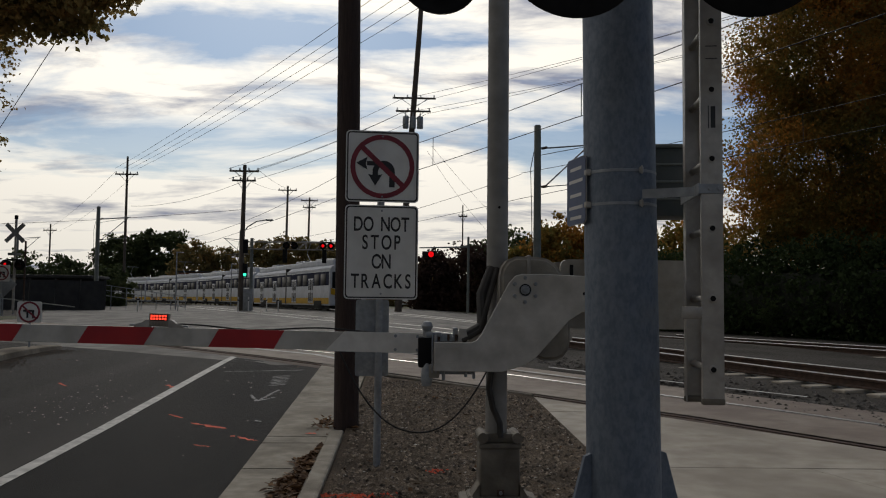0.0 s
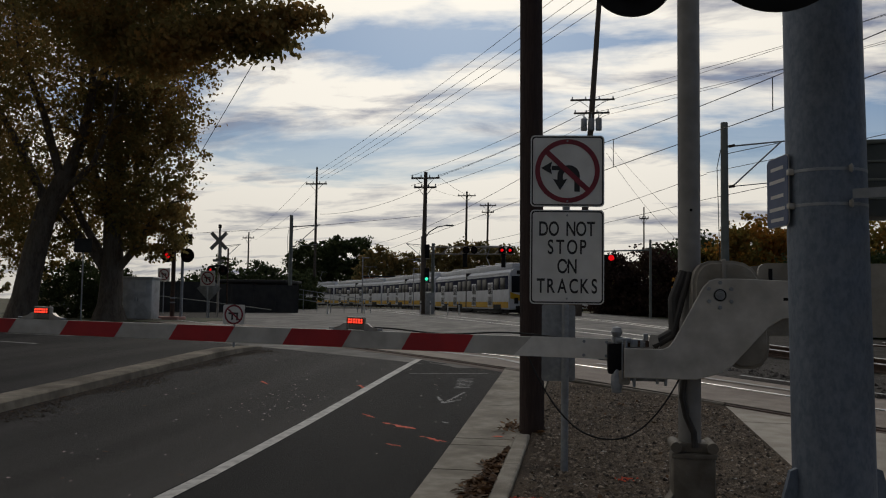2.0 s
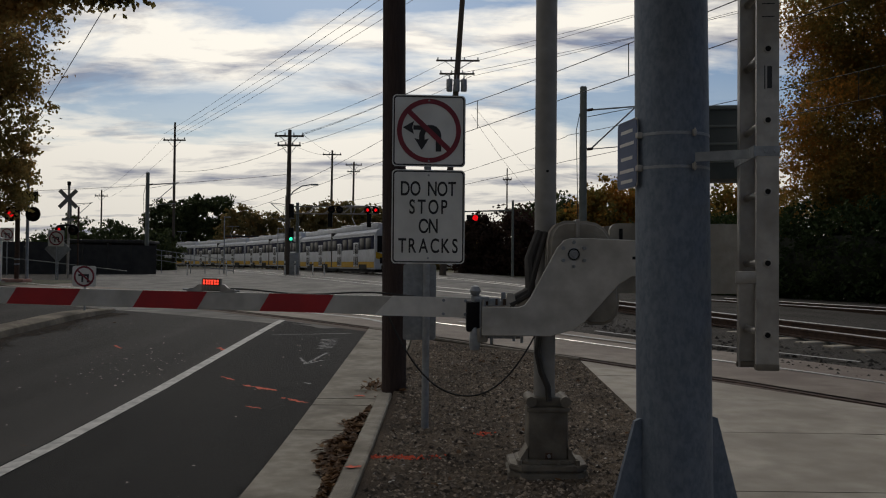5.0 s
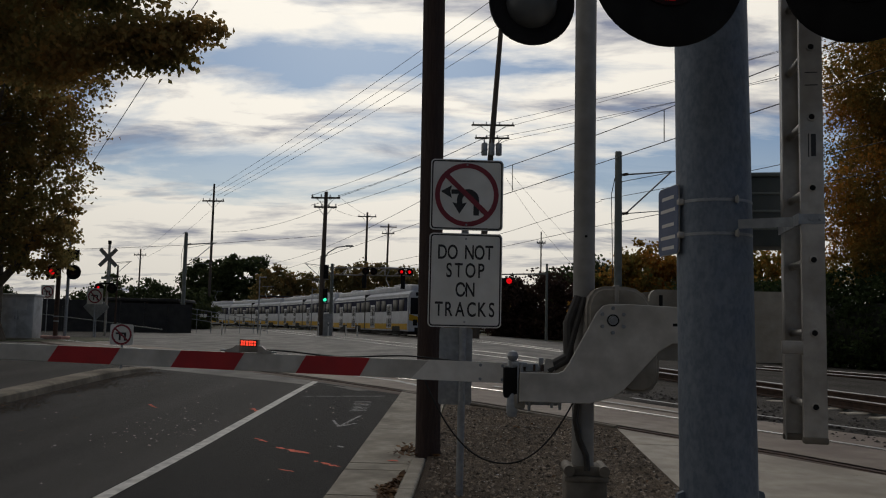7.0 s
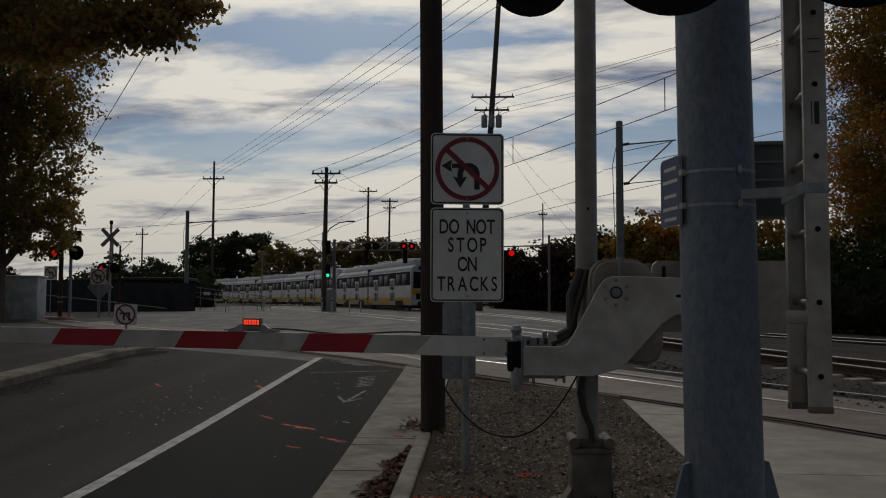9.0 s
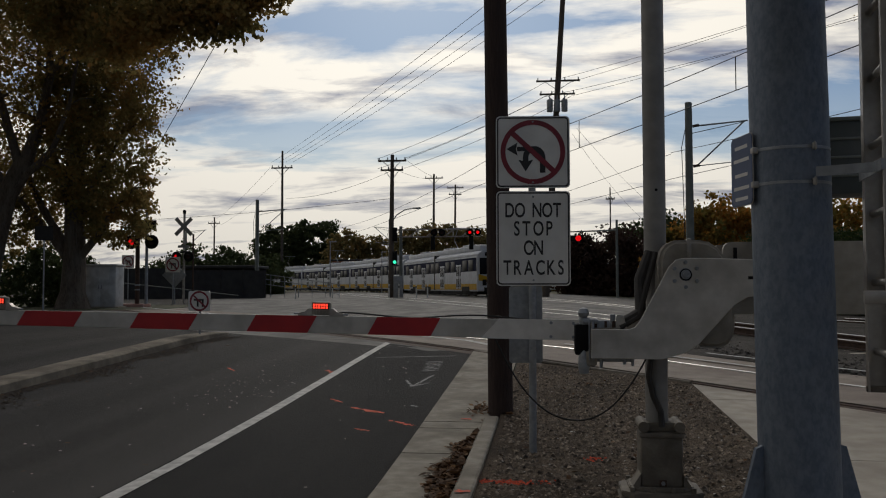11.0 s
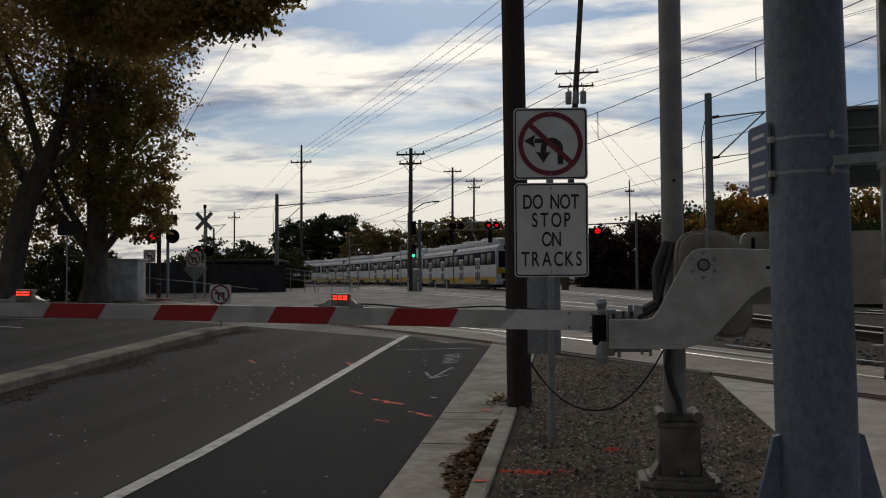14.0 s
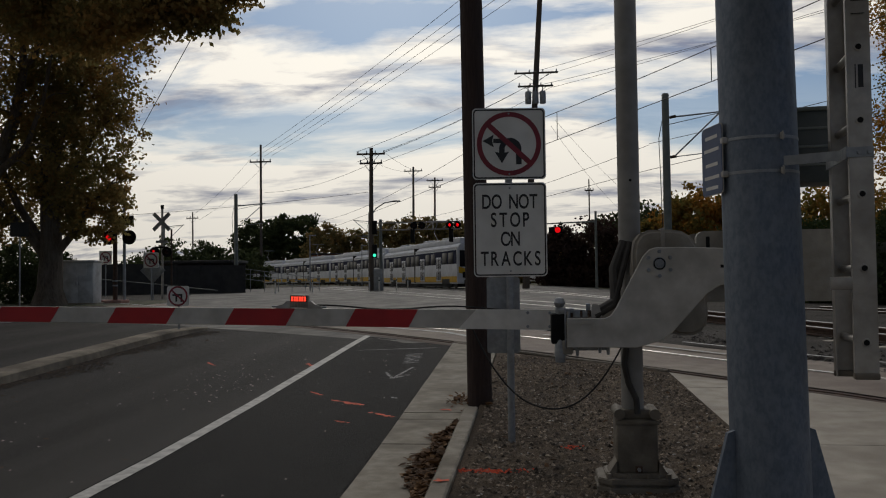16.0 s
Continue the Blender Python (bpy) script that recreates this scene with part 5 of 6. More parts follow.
def signal_pair(t, x, y, z, left_on, right_on, w=.95, r=.3):
    """Two crossing lights side by side, as parts of t."""
    a = part("light_arm", R_((x - w / 2, y, z + .25), (x + w / 2, y, z + .25), .04, .04, 8), BLACK, t)
    for dx, on in ((-w / 2, left_on), (w / 2, right_on)):
        bm = bmesh.new()
        lathe(bm, [(0, .03), (r, .02), (r, -.02), (r * .45, -.12), (0, -.16)], pose(x + dx, y - .1, z, 90, 0, 0), 22)
        d = part("light_head", bm, BLACK, t)
        bm = bmesh.new()
        lathe(bm, [(0, .06), (r * .3, .05), (r * .42, .032)], pose(x + dx, y - .1, z, 90, 0, 0), 16)
        part("lens", bm, RED_ON if on else RED_OFF, d, "lit red lens" if on else "")
        bm = bmesh.new()
        for k in range(11):
            aa, ab = radians(-10 + 20 * k), radians(10 + 20 * k)
            if k < 10:
                q = [(math.cos(v) * r * .5, math.sin(v) * r * .5) for v in (aa, ab)]
                vs = [bm.verts.new((x + dx + q[0][0], y - .13, z + q[0][1])), bm.verts.new((x + dx + q[1][0], y - .13, z + q[1][1])), bm.verts.new((x + dx + q[1][0], y - .36, z + q[1][1])), bm.verts.new((x + dx + q[0][0], y - .36, z + q[0][1]))]
                bm.faces.new(vs)
        bmesh.ops.solidify(bm, geom=list(bm.faces), thickness=.012)
        part("hood", bm, BLACK, d)


# cantilever gantry with lights
gt = thing("signal_gantry", "truss gantry with red crossing lights over the road", "signal gantry", m=pose(-10.55, 60.6, ground_z(-10.5, 60.6)))
part("mast", R_((0, 0, 0), (0, 0, 5.0), .13, .11, 12), GREENPOLE, gt)
bm = bmesh.new()
for z in (4.25, 4.75):
    for y in (-.25, .25):
        rod(bm, (-.3, y, z), (5.6, y, z), .035, .035, 6)
for k in range(9):
    for y in (-.25, .25):
        rod(bm, (k * .62, y, 4.25), (k * .62 + (.62 if k % 2 else 0), y, 4.75), .022, .022, 5)
part("truss", bm, ALU, gt)
signal_pair(gt, 5.2, -.4, 4.5, True, True, .55, .25)
signal_pair(gt, 2.7, -.4, 4.5, False, False, .55, .25)
for x in (2.3, 5.0):
    part("hanging_signal", B((x, -.2, 3.8), (.3, .25, .95), .04), BLACK, gt)

# far red traffic light behind the sign
rl = thing("traffic_light", "far red traffic light on a mast arm", "traffic light", m=pose(1.2, 60.4, ground_z(1.2, 60.4)))
part("pole", R_((3.2, 0, 0), (3.2, 0, 5.3), .1, .08, 8), GREENPOLE, rl)
part("arm", R_((3.2, 0, 4.6), (-.2, 0, 4.5), .06, .04, 8), GREENPOLE, rl)
part("head", B((.45, -.1, 4.05), (.9, .2, .42), .03), BLACK, rl)
bm = bmesh.new()
lathe(bm, [(0, .03), (.15, .02), (.2, 0)], pose(.6, -.2, 4.05, 90, 0, 0), 16)
part("lens", bm, RED_ON, rl, "lit red lens")


# crossbuck with lights
def blade(bm, x, y, z, L, w, ang):
    m = pose(x, y, z, 0, ang, 0)
    plate(bm, [(-L / 2, -w / 2), (L / 2, -w / 2), (L / 2, w / 2), (-L / 2, w / 2)], -.01, .01, m)


XB = (-18.95, 43.3)
zb = ground_z(*XB)
xb = thing("crossbuck_signal", "crossbuck post with a pair of red crossing lights", "crossing signal", m=pose(*XB, zb))
part("post", R_((0, 0, 0), (0, 0, 4.7), .06, .06, 10), ALU, xb)
bm = bmesh.new()
blade(bm, 0, -.08, 3.98, 1.22, .2, 45)
part("crossbuck_blade", bm, GALV, xb, "grey back of a crossbuck blade")
bm = bmesh.new()
blade(bm, 0, -.105, 3.98, 1.22, .2, -45)
part("crossbuck_blade", bm, GALV, xb)
part("number_plate", B((0, -.07, 2.95), (.62, .02, .13)), GALV, xb)
signal_pair(xb, 0, -.1, 2.42, True, False, .66, .26)
part("side_post", R_((.45, .1, 0), (.45, .1, 3.6), .05, .05, 8), RUST, xb)
part("top_cap", B((0, 0, 4.75), (.14, .14, .2), .02), BLACK, xb)

G2 = (-17.9, 36.3)
g2 = thing("crossing_signal", "far crossing signal mast with a red light pair", "crossing signal", m=pose(*G2, ground_z(*G2)))
part("post", R_((-.12, 0, 0), (-.12, 0, 4.2), .1, .09, 10), RUST, g2)
part("post", R_((.25, .1, 0), (.25, .1, 4.9), .07, .06, 10), GALV, g2)
signal_pair(g2, .2, -.2, 2.85, True, False, .92, .31)
part("sign_back", B((.3, -.1, 3.6), (.95, .05, .42), .02), BLACK, g2)
bm = bmesh.new()
blade(bm, .12, -.1, 4.6, 1.22, .2, 45)
blade(bm, .12, -.13, 4.6, 1.22, .2, -45)
part("crossbuck", bm, OLDWOOD, g2)
for z in (.75, .95):
    part("band", R_((-.12, 0, z), (-.12, 0, z + .06), .11, .11, 10), GALV, g2)
part("base", B((-.35, -.1, .08), (1.5, .8, .16), .03), material("faded_red_concrete", (.5, .3, .25), (.42, .22, .18), 4, .85), g2, "faded red painted base")


def cabinet_box(x, y, w, d, h, label):
    t = thing("equipment_cabinet", label, "equipment cabinet", m=pose(x, y, ground_z(x, y), 0, 0, 8))
    part("body", B((0, 0, h / 2), (w, d, h - .04), .02), CABINET, t)
    part("roof", B((0, 0, h + .02), (w + .12, d + .12, .1), .03), CABINET, t)
    for s in (-1, 1):
        dr = part("door", B((s * w * .245, -d / 2 - .012, h * .49), (w * .46, .025, h * .88), .008), CABINET, t)
        part("handle", B((s * .06, -d / 2 - .04, h * .5), (.03, .03, .16), .006), GALV, dr)
    part("notice", B((.15, -d / 2 - .03, h * .82), (.45, .006, .5)), SIGNWHITE, t, "faded notice")
    part("plinth", B((0, 0, 0), (w + .3, d + .3, .16), .02), CONCRETE, t)


cabinet_box(-18.98, 35.3, 1.28, 1.0, 1.8, "pale grey railway equipment cabinet beside the tree")


def small_sign(x, y, w, h, z, label, shape="square", back=False):
    t = thing("traffic_sign", label, "traffic sign", m=pose(x, y, ground_z(x, y)))
    part("post", R_((0, .03, -.05), (0, .03, z + h / 2), .022 if h < .5 else .03, .022 if h < .5 else .03, 8), GALV, t)
    bm = bmesh.new()
    if shape == "square":
        plate(bm, rounded(w, h, .04, 4, 0, z), -.01, .0)
    else:
        plate(bm, [(0, z - h / 2), (w / 2, z), (0, z + h / 2), (-w / 2, z)], -.01, .0)
    p = part("panel", bm, (FENCE if back == "dark" else GALV) if back else SIGNWHITE, t)
    if not back:
        bm = bmesh.new()
        o, i = arc(0, z, w * .44, 0, 360, 24), arc(0, z, w * .36, 0, 360, 24)
        for k in range(24):
            bm.faces.new([bm.verts.new((q[0], -.014, q[1])) for q in (o[k], o[k + 1], i[k + 1], i[k])])
        part("red_ring", bm, SIGNRED, p, smooth=False)
        bm = bmesh.new()
        box(bm, (0, -.018, 0), (w * .75, .004, w * .07), pose(0, 0, z, 0, 42, 0))
        part("slash", bm, SIGNRED, p)
        bm = bmesh.new()
        box(bm, (-.02 * w, -.016, z + .05 * w), (w * .45, .003, w * .08))
        box(bm, (.16 * w, -.0165, z - .1 * w), (w * .08, .003, w * .32))
        box(bm, (-.07 * w, -.0155, z - .1 * w), (w * .08, .003, w * .28))
        part("arrow", bm, SIGNBLACK, p)
    return t


small_sign(-7.07, 16.9, .46, .40, .77, "small white no-left-turn sign at the median end")
small_sign(-18.2, 40.3, .75, .75, 1.95, "white no-turn sign on a far post")
small_sign(-18.25, 40.6, 1.25, 1.25, 1.45, "grey back of a diamond warning sign", "diamond", True)
small_sign(-24.3, 47.8, .75, .75, 2.3, "far white no-left-turn sign on a post")
small_sign(-19.4, 31.4, .75, .55, 3.0, "dark back of a street sign on a post", "square", "dark")
posts = []
for x, y in ((-16.2, 54), (-14.3, 56), (-10.9, 58), (-10.3, 58.4), (-9.2, 59), (-8.5, 59.5)):
    if not posts:
        p = thing("delineator_post", "slim white delineator post on the crossing", "post", "delineator posts", pose(x, y, ground_z(x, y)))
        part("tube", R_((0, 0, 0), (0, 0, .95), .045, .04, 8), SIGNWHITE, p)
        part("band", R_((0, 0, .7), (0, 0, .78), .048, .048, 8), BLACK, p)
        posts.append(p)
    else:
        copy_thing(posts[0], pose(x, y, ground_z(x, y)))


# ---- light rail train ----
def rail_car(m, nose, label):
    """A light rail half car, 12 m long, along +y from its front at y = 0."""
    L, w, z0, z1 = 23.6, 2.65, 0.38, 3.25
    t = thing("light_rail_car", label, "train", "light rail cars", m)
    bm = bmesh.new()
    sec = [(-w / 2 + .06, z0), (w / 2 - .06, z0), (w / 2, z0 + .25), (w / 2, 2.75), (w / 2 - .14, 3.08), (w / 2 - .4, z1), (-w / 2 + .4, z1), (-w / 2 + .14, 3.08), (-w / 2, 2.75), (-w / 2, z0 + .25)]
    plate(bm, sec, 0.0, L)
    bmesh.ops.bevel(bm, geom=[e for e in bm.edges if abs(e.verts[0].co.y - e.verts[1].co.y) < 1e-4 and (e.verts[0].co.y < .01 or e.verts[0].co.y > L - .01)], offset=.09, segments=2, affect="EDGES")
    part("body", bm, SILVER, t, "silver-white painted body")
    for s in (-1, 1):
        part("yellow_band", B((s * (w / 2 + .004), L / 2, .70), (.008, L - .5, .42)), YELLOW, t, "yellow lower band")
        part("roof_line", B((s * (w / 2 - .02), L / 2, 2.93), (.05, L - .4, .10)), SILVER, t)
        for y in (2.9, L / 2 + 2.2, L - 4.2):
            part("skirt_cutout", B((s * (w / 2 + .007), y, .55), (.008, 1.9, .34)), BLACK, t)
        wb = part("window_band", B((s * (w / 2 + .004), L / 2, 2.27), (.008, L - .5, .96)), NAVY, t, "navy window band")
        for k in range(14):
            y = 1.6 + k * 1.55
            if k in (2, 5, 9, 12):
                d = part("door", B((s * (w / 2 + .01), y, 1.44), (.02, 1.3, 1.78), .004), SILVER, t)
                for q in range(4):
                    for zq, hq in ((1.86, .72), (.98, .62)):
                        part("door_glass", B((s * (w / 2 + .022), y - .48 + .32 * q, zq), (.006, .2, hq), .002), GLASSDARK, d)
                part("door_frame", B((s * (w / 2 + .021), y, 1.44), (.006, .05, 1.76)), BLACK, d)
            else:
                part("window", B((s * (w / 2 + .010), y, 2.22), (.012, 1.22, .78), .003), GLASSDARK, wb)
        for y in (3.2, L / 2, L - 3.2):
            bg_ = part("bogie", B((s * .95, y, .35), (.35, 2.2, .45), .05), BLACK, t)
            for q in (-.85, .85):
                part("wheel", R_((s * .75, y + q, .33), (s * .68, y + q, .33), .33, .33, 18), RUST, bg_)
    part("joint", B((0, L / 2, 1.85), (w + .03, .35, 2.8), .02), RUBBER, t, "black bellows between the halves")
    part("underframe", B((0, L / 2, .3), (2.1, L - 2, .3)), BLACK, t)
    part("roof_fairing", B((0, L / 2, 3.45), (1.9, L - 1.2, .42), .08), SILVER, t)
    for y in (4.5, 10, 18):
        part("roof_unit", B((0, y, 3.7), (1.5, 2.2, .22), .05), GALV, t)
    if nose:
        f = part("front_mask", B((0, -.012, 2.15), (2.35, .03, 1.15), .008), GLASSDARK, t, "dark windscreen")
        part("destination_sign", B((0, -.03, 2.98), (1.6, .02, .26)), BLACK, f)
        part("wiper", B((.2, -.035, 1.9), (.9, .01, .03)), RUBBER, f)
        bm = bmesh.new()
        plate(bm, [(-1.26, 1.60), (-.2, 1.28), (0, 1.22), (.2, 1.28), (1.26, 1.60), (1.26, 1.15), (.5, .98), (0, .92), (-.5, .98), (-1.26, 1.15)], -.01, -.002)
        part("yellow_chevron", bm, YELLOW, t)
        for s in (-1, 1):
            part("headlight", B((s * .82, -.02, 1.0), (.3, .04, .42), .01), BLACK, t)
        part("coupler", B((0, -.25, .55), (.35, .6, .3), .05), BLACK, t)
        part("skirt", B((0, -.02, .48), (1.7, .06, .35), .02), BLACK, t)
    pa = part("pantograph", R_((0, 9.3, 3.75), (0, 10.5, 4.5), .03, .03, 6), GALV, t)
    part("pantograph_arm", R_((0, 10.5, 4.5), (0, 9.4, 5.35), .03, .03, 6), GALV, pa)
    part("pantograph_bow", R_((-.8, 9.4, 5.4), (.8, 9.4, 5.4), .03, .03, 6), GALV, pa)
    return t


head = NT * 19.6 + UT * 58.0
ang = math.degrees(math.atan2(-UT.x, UT.y))
for i, (turn, ng) in enumerate(((0.0, True), (3.0, False), (8.0, False), (13.0, False))):
    a = ang + turn
    rail_car(pose(head.x, head.y, ground_z(head.x, head.y) + .03, 0, 0, a), ng, "silver light rail car with yellow band and navy window strip")
    head = head + Vector((-math.sin(radians(a)), math.cos(radians(a)))) * 24.1

# ---- backdrop of trees, station, building ----
rng = random.Random(5)


def tree(x, y, h, blobs, count, size, mat, r, label, seed, name="tree", limbs=None, top=None, group="", per=40, tight=.36):
    z0 = ground_z(x, y)
    t = thing(name, label, "tree", group)
    rr = random.Random(seed)
    bm = trunk_mesh((x, y, z0), top or (x, y, z0 + h * .6), r, r * .45, rr)
    part("trunk", bm, BARK, t)
    tips = limbs or [Vector(b[0]) + Vector((rr.uniform(-.5, .4) * b[1][0], rr.uniform(-.5, .5) * b[1][1], rr.uniform(-.4, .3) * b[1][2])) for b in blobs for _ in range(2 if len(blobs) < 5 else 1)]
    limb_tree(t, (x, y, z0), tips, r, rr)
    leaves("crown", blobs, count, size, mat, t, seed, per=per, tight=tight)
    return t


tree(-19.45, 33.6, 15, [((-21.3, 33.5, 10), (5.2, 4, 5), 1.3), ((-17.7, 32.4, 7.4), (2.6, 2.4, 3.4), 1.1), ((-20.5, 32, 14), (6.0, 4, 4.5), 1.0), ((-17.1, 32.2, 10.4), (2.4, 2.2, 3.0), .9), ((-22.2, 33, 5.4), (3.0, 2.5, 2.2), .6), ((-17.3, 33.2, 4.8), (1.8, 1.5, 1.7), .6), ((-20.2, 34.5, 5.0), (2.6, 1.5, 2.2), .8), ((-23.5, 35, 4.2), (2.4, 1.5, 1.8), .5), ((-18.4, 32.6, 8.8), (2.4, 2.2, 2.6), .8), ((-25.2, 34, 5.2), (2.8, 2, 3.0), .6), ((-25, 32.5, 9.0), (4.2, 2.5, 4.6), 1.2)],
     76000, .14, LEAF_SYC, .55, "huge sycamore with brown autumn leaves", 11, limbs=[(-16.6, 33, 8.0), (-17.6, 33, 11.8), (-20.4, 33, 13.0), (-23.5, 33.5, 9.5), (-16.4, 33, 5.6), (-22.6, 33, 6.0)], per=55, tight=.30)
lean = thing("tree", "leaning sycamore whose branch hangs over the road", "tree")
tube_pts = [(-21.75, 31, .2), (-21.55, 31, 1.4), (-21.2, 31, 3.2), (-20.75, 31, 4.9), (-19.9, 31, 6.3)]
bm = bmesh.new()
tube(bm, tube_pts, .52, 14, .36)
for v in bm.verts:
    if v.co.z < .6:
        v.co.x, v.co.y = -21.75 + (v.co.x + 21.75) * 1.35, 31 + (v.co.y - 31) * 1.35
part("trunk", bm, BARK, lean)
for pts_, r_ in (([(-19.95, 31, 6.2), (-19.2, 30.8, 7.8), (-18.65, 30.4, 9.5), (-18.3, 29.6, 11.3), (-17.6, 28.4, 13.5)], .27),
                 ([(-20.6, 31, 5.2), (-19.4, 30.8, 6.0), (-18.6, 30.5, 6.5), (-17.75, 30.2, 8.2), (-17.2, 30, 10.6)], .17),
                 ([(-18.7, 30.5, 9.4), (-16.2, 28.2, 10.4), (-13.0, 25.4, 10.2), (-10.6, 23.8, 9.7), (-8.0, 23.2, 9.3)], .13),
                 ([(-18.4, 29.8, 11.0), (-15.5, 27, 12.6), (-12, 24.5, 13.2), (-10, 23.6, 13.2)], .13),
                 ([(-20.7, 31, 5.0), (-21.6, 30.4, 7.2), (-22.4, 29.6, 9.2), (-23.5, 29, 10.5)], .2),
                 ([(-20.2, 31, 6.0), (-20.4, 30, 8.5), (-20.8, 29, 10.5), (-20.5, 28, 12.5)], .18)):
    bm = bmesh.new()
    tube(bm, pts_, r_, 9, .04)
    rq = random.Random(int(r_ * 100) + len(pts_))
    for k in range(7):
        q0 = Vector(pts_[1 + k % (len(pts_) - 1)])
        q1 = q0 + Vector((rq.uniform(-1.3, 1.3), rq.uniform(-1, .6), rq.uniform(-.3, 1.2)))
        tube(bm, [q0, q0.lerp(q1, .5) + Vector((0, 0, .12)), q1], .04, 6, .012)
    part("branch", bm, BARK, lean)
leaves("crown", [((-20, 27, 12), (6.0, 4.5, 3.6), 1.0), ((-15.2, 25, 11.2), (3.4, 2.6, 1.9), .6), ((-23, 29, 8), (4, 3, 4), .6)],
       34000, .14, LEAF_SYC, lean, 12, .4, .3, 40, .34)
leaves("hanging_foliage", [((-14.6, 25, 9.6), (2.0, 1.4, 1.0), .5), ((-13.0, 24.6, 8.95), (1.5, 1.3, .8), .4), ((-11.7, 23.6, 8.95), (1.4, 1.2, .75), .45), ((-10.2, 23.2, 9.0), (1.4, 1.0, .8), .5), ((-9.0, 23.2, 9.15), (1.2, .9, .8), .45), ((-8.1, 23.4, 9.5), (.8, .6, .4), .14), ((-12.4, 23.8, 10.9), (2.4, 1.6, 1.1), .6), ((-9.9, 23.2, 12.5), (1.8, 2.4, 1.6), .5), ((-11.5, 24, 14.6), (2.6, 2.6, 1.8), .5), ((-10.6, 23.3, 10.4), (1.5, 1.2, .7), .3)],
       16500, .17, LEAF_SYC, lean, 24, .15, .5, 9, .6)
tree(18.3, 35.0, 20, [((17.9, 35, 7.0), (4.5, 4.2, 4), 1.2), ((18.4, 35, 4.4), (4.6, 3.6, 2.6), .7), ((17.9, 35, 11.8), (4.3, 3.8, 3.6), 1.0), ((18.7, 34.8, 15.8), (3.0, 2.6, 2.8), .65), ((21.2, 35, 13.8), (3.0, 2.6, 3.6), .6), ((18.9, 34.8, 19.0), (1.3, 1.2, 2.0), .2), ((20.9, 34.8, 18.4), (1.3, 1.3, 2.2), .22), ((22.5, 37, 8), (4, 4, 6), .7)],
     330000, .115, LEAF_AUT, .3, "tall tree in orange and green autumn leaf", 13, per=110, tight=.31)
tree(27.5, 36.0, 17, [((27.5, 36, 8), (5, 4.5, 5), 1.2), ((27, 36, 13), (3.6, 3.6, 4), .8)], 60000, .18, LEAF_AUT, .3, "autumn tree with brown and orange leaves", 14)
tree(-51, 176, 16, [((-56, 176, 9.5), (6.5, 4, 4.5), 1), ((-49, 176, 10.5), (6.5, 4, 5), 1), ((-52, 175, 5.5), (9.5, 4, 4.5), 1)], 22000, .6, LEAF_OAK, .5, "broad dark green oak behind the station", 15)
tree(-35.5, 158, 13, [((-37.5, 158, 7), (4.5, 3, 5), 1), ((-32.5, 159, 6.2), (3.4, 2.5, 4.4), .7)], 12000, .5, LEAF_MIX, .4, "brownish tree behind the train", 16)
tree(-12.8, 100, 9, [((-16.2, 100, 4.4), (3.0, 2.5, 3.6), 1), ((-12.5, 100, 5.2), (3.4, 2.5, 3.9), 1), ((-8.8, 101, 4.6), (3.2, 2.5, 3.6), .9), ((-13, 100, 1.2), (8, 2, 1.3), .7)], 26000, .36, LEAF_MIX, .3, "olive and yellow autumn tree across the junction", 17)
tree(-3.0, 118, 8, [((-4, 118, 4.2), (4.6, 3, 3.8), 1), ((2, 118, 3.6), (3.6, 3, 3.2), .7), ((-1, 117, 1.2), (8, 2, 1.4), .6)], 15000, .4, LEAF_MIX, .3, "far autumn tree across the junction", 18)
tree(4.2, 77, 6, [((2.6, 77, 3.2), (2.2, 2, 2.8), 1), ((5.8, 77, 3.4), (2.8, 2, 3.0), 1), ((4.2, 77, 1.5), (3.8, 2, 1.6), .8)], 20000, .28, LEAF_RED, .2, "dense dark plum tree by the junction", 19)
tree(12.5, 66, 8, [((12.5, 66, 4.2), (3.4, 3, 3.6), 1), ((16.5, 67, 4.0), (3, 3, 3.4), .8), ((9.4, 68, 3.2), (2.2, 2, 2.8), .5), ((20.5, 60, 3.6), (4, 3, 4.0), .9)], 30000, .3, LEAF_AUT, .25, "orange-brown trees behind the tracks", 20)
tree(10, 84, 8, [((10, 84, 4.2), (4.5, 3, 3.8), 1), ((16, 86, 4.2), (4.5, 3, 4), 1)], 14000, .36, LEAF_OAK, .25, "dark green trees beyond the tracks", 21)
tree(-21.8, 36.5, 3, [((-22.5, 36.5, 1.7), (2.2, 1.5, 1.4), 1), ((-20.7, 37, 1.5), (1.1, 1, 1.1), .5)], 12000, .15, LEAF_OAK, .1, "dark bush beside the tree trunk", 22, "bush")
tree(-29.5, 76, 5, [((-32.5, 76, 2.8), (2.4, 2, 2.4), 1), ((-28.8, 76, 2.6), (2.2, 2, 2.5), 1), ((-25.5, 77, 2.3), (1.8, 2, 2.0), .8), ((-35.5, 77, 2.2), (2.2, 2, 1.9), .8)], 16000, .26, LEAF_OAK, .15, "dark green bushes behind the station", 23, "bush")
woods = thing("far_woods", "far line of mixed trees along the horizon", "trees", kind="stuff")
rr_ = random.Random(77)
blobs = []
for k in range(70):
    x = -150 + k * 4.2
    h = rr_.uniform(2.2, 5.2) + (2 if k > 42 else 0)
    blobs.append(((x, 210 + rr_.uniform(-14, 14), h * .8), (4.2, 4, h), 1))
leaves("foliage", blobs, 45000, .85, LEAF_MIX, woods, 41, .5)

